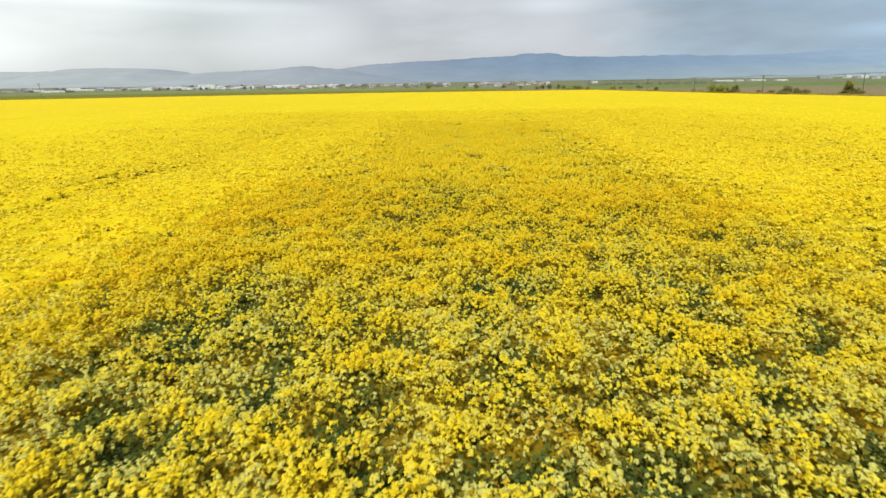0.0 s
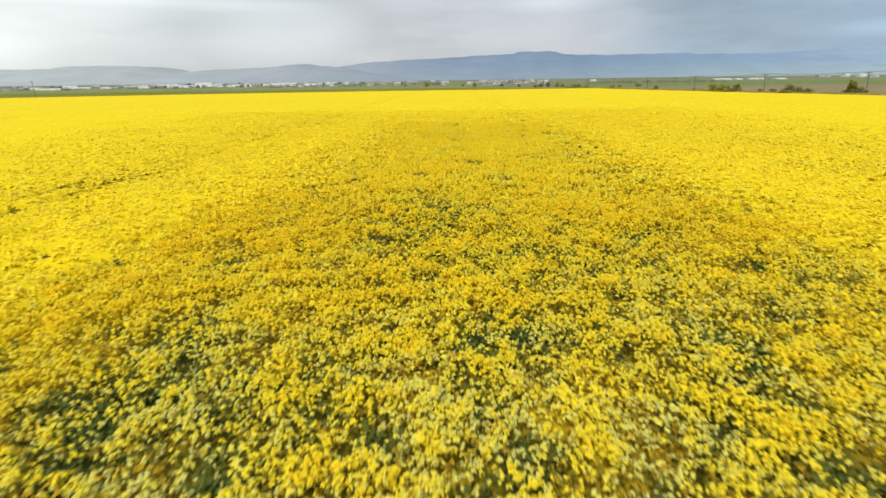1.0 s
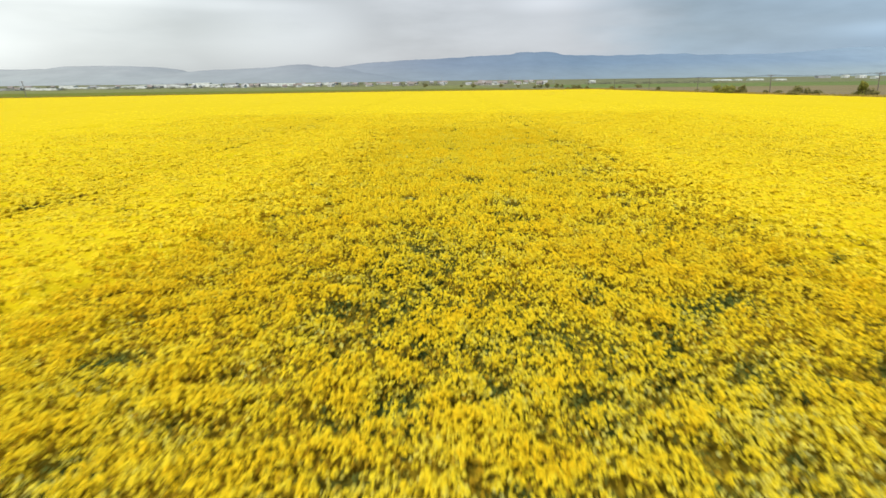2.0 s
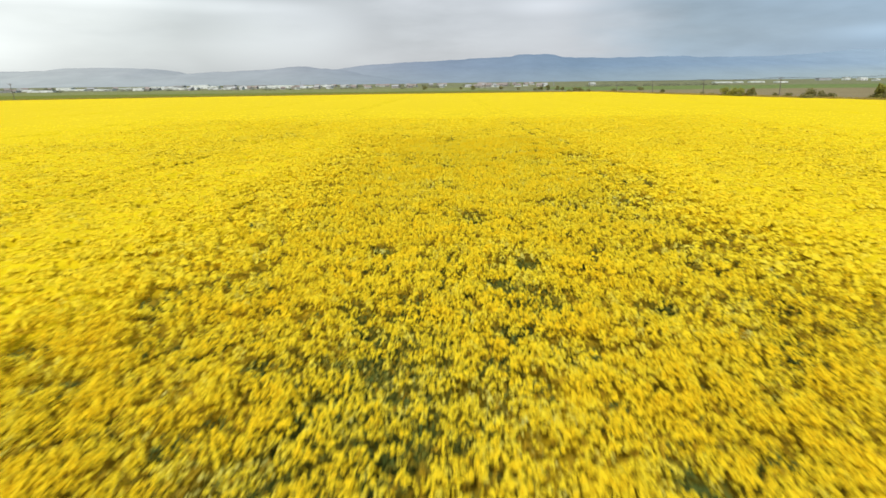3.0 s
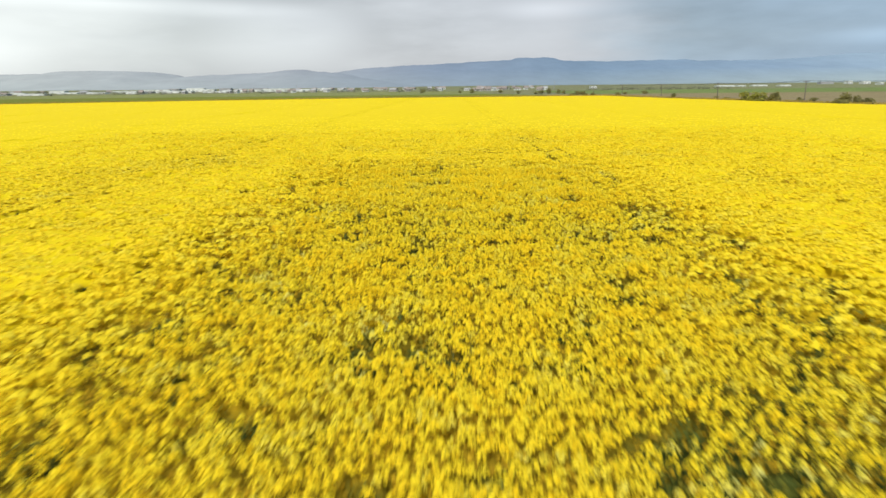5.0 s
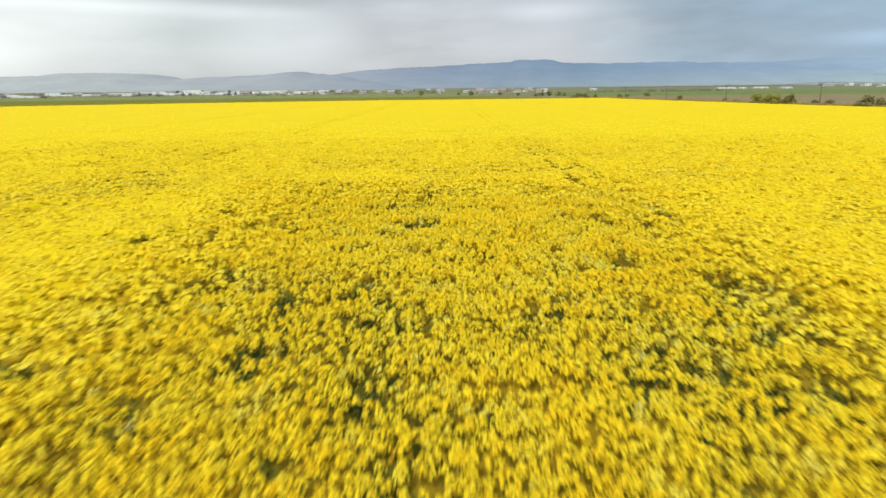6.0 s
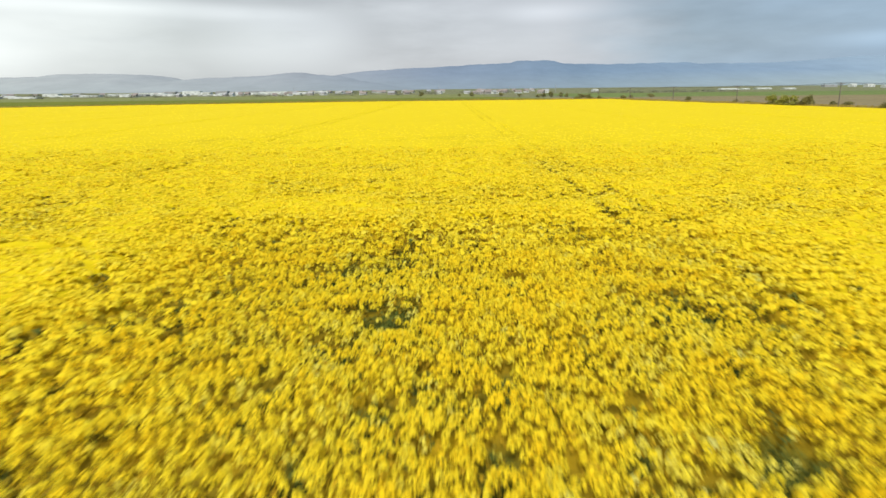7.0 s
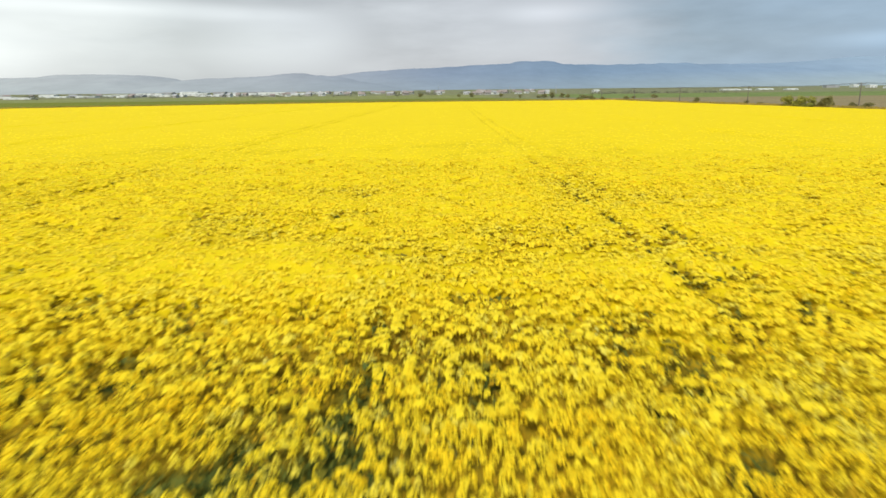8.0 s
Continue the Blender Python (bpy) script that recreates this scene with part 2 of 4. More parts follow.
# ---------------------------------------------------------------- helpers for meshes
def mesh_from(name, verts, faces, material, smooth=False):
    """A mesh of equal-sided faces from arrays."""
    me = bpy.data.meshes.new(name)
    verts, faces = np.asarray(verts, np.float32), np.asarray(faces, np.int32)
    k = faces.shape[1]
    me.vertices.add(len(verts))
    me.vertices.foreach_set("co", verts.ravel())
    me.loops.add(faces.size)
    me.loops.foreach_set("vertex_index", faces.ravel())
    me.polygons.add(len(faces))
    me.polygons.foreach_set("loop_start", np.arange(0, faces.size, k, dtype=np.int32))
    if smooth:
        me.polygons.foreach_set("use_smooth", np.ones(len(faces), bool))
    me.materials.append(material)
    me.update(calc_edges=True)
    return me


def part(name, bm, material, parent, label=""):
    """Links a bmesh as one mesh object under a thing or a part."""
    me = bpy.data.meshes.new(name)
    bm.to_mesh(me)
    bm.free()
    me.materials.append(material)
    ob = new(name, me)
    ob.parent = parent
    return tagged(ob, label=label)


def under(name, me, parent, m=None, label=""):
    """Another object on a mesh that is there already, under a thing or a part."""
    ob = new(name, me)
    ob.parent = parent
    if m is not None:
        ob.matrix_basis = m
    return tagged(ob, label=label)


def add_box(bm, size, centre):
    r = bmesh.ops.create_cube(bm, size=1.0, matrix=Matrix.Translation(centre) @ Matrix.Diagonal((*size, 1)))
    return r["verts"]


def add_tube(bm, a, b, ra, rb, n=8):
    a, b = Vector(a), Vector(b)
    q = (b - a).to_track_quat("Z", "Y").to_matrix().to_4x4()
    bmesh.ops.create_cone(bm, cap_ends=True, segments=n, radius1=ra, radius2=rb, depth=(b - a).length,
                          matrix=Matrix.Translation((a + b) / 2) @ q)


RNG = np.random.default_rng(7)


def lattice_noise(x, y, scale, seed):
    """Smooth value noise in the plane, 0 to 1, for arrays."""
    g = np.random.default_rng(seed).random((256, 256)).astype(np.float32)
    c, s = math.cos(0.7 * seed), math.sin(0.7 * seed)
    u, v = (c * np.asarray(x) - s * np.asarray(y)) / scale, (s * np.asarray(x) + c * np.asarray(y)) / scale
    i, j = np.floor(u).astype(int), np.floor(v).astype(int)
    a, b = u - i, v - j
    a, b = a * a * (3 - 2 * a), b * b * (3 - 2 * b)
    g00, g10 = g[i % 256, j % 256], g[(i + 1) % 256, j % 256]
    g01, g11 = g[i % 256, (j + 1) % 256], g[(i + 1) % 256, (j + 1) % 256]
    return (g00 * (1 - a) + g10 * a) * (1 - b) + (g01 * (1 - a) + g11 * a) * b


# ---------------------------------------------------------------- the plan
FIELD = [(-420, -60), (-420, 240), (-270, 322), (-140, 392), (-30, 432), (110, 430), (112, 340), (117, 270), (121, 225), (127, 180), (137, 110), (152, 30), (168, -60)]
# gaps in the stand (x, y, radius), stretch by stretch
GAPS_START = [(-1.1, 6.7, 0.4), (5.9, 6.8, 0.3), (2.9, 6.9, 0.5), (-5, 6.9, 0.3), (-1.7, 7.7, 0.4), (3.9, 7.9, 0.3), (5.8, 8.4, 0.5), (-5.8, 8.4, 0.4), (-4.2, 8.8, 0.3),
              (1.1, 8.8, 0.3), (-3.5, 8.9, 0.4), (-1.5, 9.1, 0.4), (6, 9.8, 0.5), (-7.2, 9.8, 0.3), (-3, 10, 0.4), (-1.1, 11, 0.3), (8.1, 11.6, 0.4), (-5.7, 11.7, 0.4),
              (0.9, 12.1, 0.4), (-6.9, 12.3, 0.4), (0.6, 12.6, 0.3), (-5, 12.8, 0.6), (-5.9, 12.8, 0.3), (-3.6, 13.1, 0.3), (-2.4, 13.2, 0.3), (6.2, 13.4, 0.3), (3.8, 13.6, 0.3),
              (6, 14.2, 0.5), (-6.3, 14.4, 0.4), (0.7, 14.4, 0.4), (1.8, 14.6, 0.5), (-5.3, 14.7, 0.5)]
GAPS_EARLY = [(-7.5, 15.2, 0.3), (3, 15.6, 0.4), (2, 15.6, 0.4), (8.8, 16.1, 0.4), (-5.4, 16.7, 0.3), (-0.4, 18.4, 0.5), (6.7, 19.3, 0.4), (9.6, 19.5, 0.5), (-6.7, 20.1, 0.3),
              (6.6, 22.6, 0.7), (8.1, 23.4, 0.6), (2.4, 29.9, 0.3), (-0.6, 30, 0.3), (-4.5, 30.2, 0.3), (-0.2, 30.9, 0.3), (-3.3, 31, 0.3), (-1.1, 31.2, 0.3), (2.9, 31.4, 0.3),
              (4, 31.6, 0.4), (-12.2, 31.7, 0.4), (-0.2, 32.2, 0.5), (8.9, 32.2, 0.4), (7, 32.5, 0.3), (-6.5, 32.6, 0.6), (-3.6, 32.7, 0.3), (3.2, 32.8, 0.5), (2.5, 33.5, 0.5),
              (-5, 33.7, 0.5), (-1, 34.2, 0.4), (3.8, 35.6, 0.5), (0.4, 36, 0.4), (-1, 36.8, 0.5)]
GAPS_MIDDLE = [(7.4, 41, 0.3), (2.4, 41.6, 0.5), (2.3, 42.6, 0.5), (-4.6, 44.3, 0.3), (0.9, 44.3, 0.3), (9.8, 45.2, 0.5), (5.8, 45.4, 0.5), (10, 48.7, 0.5), (1.4, 49.2, 0.4),
               (-4.8, 50.7, 0.4), (13.2, 58, 0.6), (10.1, 58.1, 0.6), (-6.9, 59, 0.7), (8.1, 60.7, 0.3), (-1.8, 60.9, 0.3), (0.2, 61.3, 0.3), (7, 61.3, 0.3), (-0.7, 61.6, 0.4),
               (8.1, 61.8, 0.4), (1.1, 62.6, 0.4), (5.9, 62.8, 0.3), (8, 62.9, 0.3), (0.1, 63.1, 0.3), (0.3, 64.3, 0.4), (11.6, 65.4, 0.3), (-4.1, 65.5, 0.5), (10.5, 65.7, 0.3),
               (8.7, 66.1, 0.5), (2, 67.4, 0.5), (-6.4, 67.9, 0.6), (3.6, 68, 0.3)]
GAPS_END = [(11.4, 71.1, 0.4), (-7.1, 71.2, 0.4), (1.8, 72.2, 0.8), (10.2, 73.3, 0.4), (0.2, 76.2, 0.3), (-0.7, 76.2, 0.3), (1.3, 76.4, 0.3), (8.7, 76.4, 0.3), (5.5, 76.8, 0.3),
            (2, 77, 0.3), (0.2, 77.2, 0.3), (4.4, 78.5, 0.3), (2.1, 78.7, 0.3), (9, 79.5, 0.3), (4.6, 79.9, 0.4), (2.2, 79.9, 0.3), (-3.3, 80.1, 0.4), (8.8, 82.1, 0.4),
            (2, 82.5, 0.3), (-3.2, 82.7, 0.5), (11.3, 83.1, 0.4), (-4.7, 83.1, 0.4), (-6.5, 83.6, 0.6), (13.3, 88, 0.4), (2.4, 88.4, 0.4), (11.4, 88.8, 0.4), (9.7, 89.7, 0.4),
            (13.3, 90.5, 0.5), (9.2, 92.1, 0.4), (-1, 94.9, 0.5), (-0.6, 101, 0.7)]
HOLLOWS = GAPS_START + GAPS_EARLY + GAPS_MIDDLE + GAPS_END
TRAMLINES = [-109, -79, -49, -19, 12, 41.5, 71, 100]


def inside_field(x, y, shrink=0.0):
    x, y = np.asarray(x, float), np.asarray(y, float)
    ok = np.zeros(x.shape, bool)
    for (x0, y0), (x1, y1) in zip(FIELD, FIELD[1:] + FIELD[:1]):
        if y0 != y1:
            ok ^= ((y0 > y) != (y1 > y)) & (x < (x1 - x0) * (y - y0) / (y1 - y0) + x0)
    return ok


def nearest_pass(x, y):
    """How near the flight line comes to a place while the place still lies ahead of it."""
    side = np.abs(np.asarray(x) - 0.054 * np.clip(y, 0, 70))
    return np.maximum(np.maximum(6.0, side / 0.80), np.asarray(y) - 69.0)


def thin(x, y):
    """0 where the crop is full, 1 where it is thin or laid: hollows, wheel tracks, patches."""
    x, y = np.asarray(x, float), np.asarray(y, float)
    wob = 0.9 * (lattice_noise(x, y, 0.9, 11) - 0.5) + 0.5 * (lattice_noise(x, y, 0.35, 12) - 0.5)
    h = np.zeros(x.shape)
    for hx, hy, r in HOLLOWS:
        d = np.hypot(x - hx, (y - hy) * 0.8) + wob * 0.4
        h = np.maximum(h, np.clip((r + 0.24 - d) / 0.4, 0, 1) * 0.64)
    spots = lattice_noise(x, y, 0.8, 21) * 0.6 + lattice_noise(x, y, 0.33, 22) * 0.4
    away = np.clip((nearest_pass(x, y) - 24) / 50, 0, 1)      # only the wheel tracks open the crop further out
    h = np.maximum(h, np.clip((spots - 0.66) / 0.12, 0, 1) * 0.7 * (1 - away))
    poor = lattice_noise(x, y, 7.0, 31) * 0.6 + lattice_noise(x, y, 2.3, 32) * 0.4
    start = np.clip((26 - y) / 20, 0, 1) * 0.05      # a weaker stand where the flight begins
    h = np.maximum(h, np.clip((poor + start - 0.52) / 0.25, 0, 1) * 0.34 * (1 - 0.9 * away))
    gaps = np.clip((lattice_noise(x * 0 + 3, y, 5.0, 41) * 0.4 + lattice_noise(x, y, 2.5, 42) * 0.6 - 0.35) / 0.3, 0.35, 1)
    for x0 in TRAMLINES:
        for off in (-0.9, 0.9):
            d = np.abs(x - x0 - off - 0.012 * (y - 80) - 0.15 * np.sin(y / 37.0)) + 0.25 * wob
            h = np.maximum(h, np.clip((0.42 - d) / 0.25, 0, 1) * (0.62 - 0.15 * away) * gaps)
    return h


def crop_height(x, y):
    return 1.24 + 0.20 * (lattice_noise(x, y, 1.1, 51) - 0.5) + 0.10 * (lattice_noise(x, y, 0.5, 54) - 0.5) + 0.16 * (lattice_noise(x, y, 4.5, 52) - 0.5) + 0.12 * (lattice_noise(x, y, 17.0, 53) - 0.5)


def land(x, y):
    """Height of the plain: level by the field, rising slowly towards the hills."""
    y = np.asarray(y, float)
    return np.where(y > 800, 0.010 * (y - 800), 0.0)


# ---------------------------------------------------------------- ground and hills
def steps(stops):
    """Grid lines from (start, step) pairs up to the last start."""
    out = []
    for (a, s), (b, _) in zip(stops, stops[1:]):
        out.append(np.arange(a, b - 1e-6, s))
    return np.concatenate(out + [np.array([stops[-1][0]])])


def sheet(name, xs, ys, height, material, keep=None, smooth=True):
    X, Y = np.meshgrid(xs, ys)
    Z = height(X, Y)
    v = np.stack([X, Y, Z], -1).reshape(-1, 3)
    ny, nx = X.shape
    idx = np.arange(nx * ny).reshape(ny, nx)
    f = np.stack([idx[:-1, :-1], idx[:-1, 1:], idx[1:, 1:], idx[1:, :-1]], -1).reshape(-1, 4)
    if keep is not None:
        cx = (X[:-1, :-1] + X[1:, 1:]).ravel() / 2
        cy = (Y[:-1, :-1] + Y[1:, 1:]).ravel() / 2
        f = f[keep(cx, cy)]
        used = np.unique(f)
        back = np.zeros(len(v), int)
        back[used] = np.arange(len(used))
        v, f = v[used], back[f]
    return mesh_from(name, v, f, material, smooth)


g = new("ground", sheet("ground", steps([(-4800, 200), (-1000, 50), (1000, 200), (4800, 0)]), steps([(-1500, 150), (0, 50), (2600, 150), (4900, 0)]),
                        lambda x, y: land(x, y) - 0.02, M_GROUND))
tagged(g, "flat farmland plain of soil and grass", "ground", kind="structure")


def plot(name, corners, material, label, lift):
    """A parcel of land laid on the plain, cut into strips so that it follows the rise."""
    (ax, ay), (bx, by), (cx, cy), (dx, dy) = corners
    n = 24
    s = np.linspace(0, 1, n + 1)
    U, V = np.meshgrid(s, s)
    X = (ax * (1 - U) + bx * U) * (1 - V) + (dx * (1 - U) + cx * U) * V
    Y = (ay * (1 - U) + by * U) * (1 - V) + (dy * (1 - U) + cy * U) * V
    v = np.stack([X, Y, land(X, Y) + lift], -1).reshape(-1, 3)
    idx = np.arange((n + 1) ** 2).reshape(n + 1, n + 1)
    f = np.stack([idx[:-1, :-1], idx[:-1, 1:], idx[1:, 1:], idx[1:, :-1]], -1).reshape(-1, 4)
    ob = new(name, mesh_from(name, v, f, material, True))
    return tagged(ob, label, "field", kind="structure")


plot("wheat_field", [(-900, 200), (128, 430), (70, 760), (-1100, 700)], M_WHEAT, "dark green field of young wheat behind the rape", 0.08)
plot("wheat_field", [(-1100, 705), (70, 765), (60, 1060), (-1200, 960)], M_PASTURE, "paler green grain field before the town", 0.06)
plot("fallow_field", [(115, -60), (420, -60), (420, 640), (100, 640)], M_FALLOW, "brown fallow strip beside the rape field", 0.05)
plot("pasture", [(160, 645), (1300, 500), (1500, 980), (150, 1000)], M_GRAIN, "green grain field beyond the fallow strip", 0.07)
plot("pasture", [(425, -60), (1400, -60), (1300, 495), (425, 600)], M_FALLOW, "far brown fallow land", 0.05)


def hills(name, y0, ridge, depth, seed, label, material):
    """A range of hills: the ridge's heights along x, rounded towards the plain and behind."""
    rx, rz = np.array([p[0] for p in ridge]) * y0, np.array([p[1] for p in ridge]) * y0 + 6.0
    xs = np.arange(rx[0], rx[-1] + 1, 18.0)
    k = np.array([0.25, 0.5, 0.25])
    crest = np.interp(xs, rx, rz)
    for _ in range(1):
        crest = np.convolve(np.pad(crest, 1, mode="edge"), k, "valid")
    crest = crest + 5.0 * (lattice_noise(xs, xs * 0, 90, seed) - 0.5) + 4.5 * (lattice_noise(xs, xs * 0, 30, seed + 1) - 0.5) + 2.5 * (np.random.default_rng(seed).random(len(xs)) - 0.5)
    vs = np.linspace(-1, 0.35, 30)
    X, V = np.meshgrid(xs, vs)
    shape = np.where(V < 0, 0.5 + 0.5 * np.cos(np.pi * np.clip(-V, 0, 1) ** 1.15), 1 - 0.5 * V ** 2)
    Y = y0 + V * depth
    fold = lattice_noise(X, Y, 260, seed + 2) * 0.7 + lattice_noise(X, Y, 90, seed + 3) * 0.3 - 0.5
    Z = crest[None, :] * np.clip(shape + 0.12 * fold * np.clip(-V * 2.2, 0, 1) * (shape), 0, 1.0)
    v = np.stack([X, Y, Z + land(X, Y) * np.clip(1 - shape, 0, 1)], -1).reshape(-1, 3)
    idx = np.arange(X.size).reshape(X.shape)
    f = np.stack([idx[:-1, :-1], idx[:-1, 1:], idx[1:, 1:], idx[1:, :-1]], -1).reshape(-1, 4)
    return tagged(new(name, mesh_from(name, v, f, material, True)), label, "hills", kind="structure")


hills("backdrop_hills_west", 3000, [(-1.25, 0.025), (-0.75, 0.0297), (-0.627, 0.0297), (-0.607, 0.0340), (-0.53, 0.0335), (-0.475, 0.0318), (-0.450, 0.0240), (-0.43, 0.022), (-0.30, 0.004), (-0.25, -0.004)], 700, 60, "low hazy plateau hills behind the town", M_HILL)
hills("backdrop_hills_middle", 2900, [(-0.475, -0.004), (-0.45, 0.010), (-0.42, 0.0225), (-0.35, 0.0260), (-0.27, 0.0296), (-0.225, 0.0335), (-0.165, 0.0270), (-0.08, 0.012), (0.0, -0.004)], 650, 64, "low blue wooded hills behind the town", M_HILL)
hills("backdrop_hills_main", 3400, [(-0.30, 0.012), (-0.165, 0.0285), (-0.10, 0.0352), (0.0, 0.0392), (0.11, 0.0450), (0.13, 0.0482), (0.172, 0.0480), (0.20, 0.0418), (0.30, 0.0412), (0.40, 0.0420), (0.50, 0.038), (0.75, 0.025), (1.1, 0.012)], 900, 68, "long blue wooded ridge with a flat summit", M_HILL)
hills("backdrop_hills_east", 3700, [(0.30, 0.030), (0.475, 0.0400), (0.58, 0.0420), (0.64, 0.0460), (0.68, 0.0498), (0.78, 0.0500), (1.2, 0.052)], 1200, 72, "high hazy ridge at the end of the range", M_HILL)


# ---------------------------------------------------------------- the rape crop
def tris_around(cx, cy, cz, count, spread, rise, size, rng, loose=1.0):
    """Small petal-like triangles in a loose dome round each centre."""
    n = len(cx) * count
    px = np.repeat(cx, count)
    py = np.repeat(cy, count)
    pz = np.repeat(cz, count)
    ang = rng.random(n) * 2 * np.pi
    up = rng.random(n)
    rad = spread * np.sqrt(rng.random(n)) * np.sqrt(np.clip(1.05 - up ** 2, 0, 1))
    rad_s = np.repeat(rng.uniform(0.75, 1.25, len(cx)), count) if len(cx) else rad
    c = np.stack([px + rad * rad_s * np.cos(ang), py + rad * rad_s * np.sin(ang), pz - rise + rise * up * rad_s], -1)
    nrm = np.stack([loose * np.cos(ang) * rad / spread, loose * np.sin(ang) * rad / spread, 0.70 + 0.5 * up], -1) + loose * rng.normal(0, 0.38, (n, 3))
    nrm /= np.linalg.norm(nrm, axis=1, keepdims=True) + 1e-9
    ref = rng.normal(0, 1, (n, 3))
    u = np.cross(nrm, ref)
    u /= np.linalg.norm(u, axis=1, keepdims=True) + 1e-9
    w = np.cross(nrm, u)
    s = (size * rng.uniform(0.7, 1.3, n))[:, None]
    tri = np.stack([c + u * s, c - 0.5 * u * s + 0.87 * w * s, c - 0.5 * u * s - 0.87 * w * s], 1)
    return tri.reshape(-1, 3).astype(np.float32)


def pompoms(cx, cy, cz, r, drop, rng, n=5):
    """A small rounded raceme at each place: a tip over an uneven skirt of n points."""
    m = len(cx)
    s = rng.uniform(0.65, 1.35, (m, 1)) * r
    a = rng.random((m, 1)) * 6.283 + np.arange(n)[None, :] * 6.283 / n
    rad = 1.12 * s * rng.uniform(0.7, 1.3, (m, n))
    z = np.asarray(cz)[:, None]
    tip = np.stack([cx + 0.4 * s[:, 0] * rng.normal(0, 1, m), cy + 0.4 * s[:, 0] * rng.normal(0, 1, m), cz], -1)[:, None, :]
    low = np.stack([cx[:, None] + rad * np.cos(a), cy[:, None] + rad * np.sin(a), z - drop * s * rng.uniform(0.6, 1.4, (m, n))], -1)
    v = np.concatenate([tip, low], 1).reshape(-1, 3)
    f = [(0, 1 + k, 1 + (k + 1) % n) for k in range(n)]
    f = (np.arange(m)[:, None, None] * (n + 1) + np.array(f)[None]).reshape(-1, 3)
    return v.astype(np.float32), f, len(f) // max(m, 1)


def ripeness(x, y, count, rng):
    """How far each head is in flower: greenish buds at 0, deep yellow at 1; younger where the flight begins."""
    r = 0.56 + 0.40 * (lattice_noise(x, y, 0.9, 61) - 0.5) + 0.16 * (lattice_noise(x, y, 3.5, 62) - 0.5) - 0.35 * np.clip((22 - y) / 14, 0, 1)
    return np.repeat(r + rng.normal(0, 0.10, len(x)), count).astype(np.float32)


def bunching(x, y):
    """Low in the heart of a plant, high between plants."""
    return lattice_noise(x, y, 0.36, 71) * 0.65 + lattice_noise(x, y, 0.8, 72) * 0.35


def opening(y):
    """1 where the flight begins, over a younger stand of single heads, 0 further on."""
    return np.clip((34 - np.asarray(y)) / 8, 0, 1)


def florets(cx, cy, cz, r, tall, k, rng, up=0.55):
    """A raceme at each place: k small petals all round an upright egg."""
    m = len(cx)
    s = np.repeat(r * rng.uniform(0.72, 1.3, m), k)
    z = rng.uniform(-0.25, 1.0, m * k)
    a = rng.random(m * k) * 2 * np.pi
    q = np.sqrt(1 - z * z)
    d = np.stack([q * np.cos(a), q * np.sin(a), z], -1)
    c = np.stack([np.repeat(cx, k), np.repeat(cy, k), np.repeat(cz, k)], -1) + d * s[:, None] * np.array([0.85, 0.85, tall])
    nrm = d * np.array([0.8, 0.8, 1.0]) + rng.normal(0, 0.30, d.shape) + np.array([0, 0, up])
    nrm /= np.linalg.norm(nrm, axis=1, keepdims=True) + 1e-9
    u = np.cross(nrm, rng.normal(0, 1, d.shape))
    u /= np.linalg.norm(u, axis=1, keepdims=True) + 1e-9
    w = np.cross(nrm, u)
    p = (s * rng.uniform(0.62, 1.0, m * k))[:, None]
    return np.stack([c + u * p, c - 0.5 * u * p + 0.87 * w * p, c - 0.5 * u * p - 0.87 * w * p], 1).reshape(-1, 3).astype(np.float32)


def plants(x0, x1, y0, y1, near, far, rng, spacing):
    """Places of single plants, sown on a loose grid, missing where the stand is thin."""
    gx, gy = np.meshgrid(np.arange(x0, x1, spacing), np.arange(y0, y1, spacing))
    n = gx.size
    x, y = gx.ravel() + spacing * rng.uniform(-0.45, 0.45, n), gy.ravel() + spacing * rng.uniform(-0.45, 0.45, n)
    d = np.maximum(nearest_pass(x, y) - 5 * opening(y), 0.5) * np.clip(1 + 0.28 * rng.normal(0, 1, n), 0.5, 1.7)
    ok = (np.abs(x) < 0.86 * y + 4) & (d >= near) & (d < far) & inside_field(x, y) & (rng.random(n) > opening(y))
    x, y = x[ok], y[ok]
    t = thin(x, y)
    ok = rng.random(len(x)) > np.clip(1.35 * t - 0.12, 0, 0.96)
    return x[ok], y[ok], t[ok]


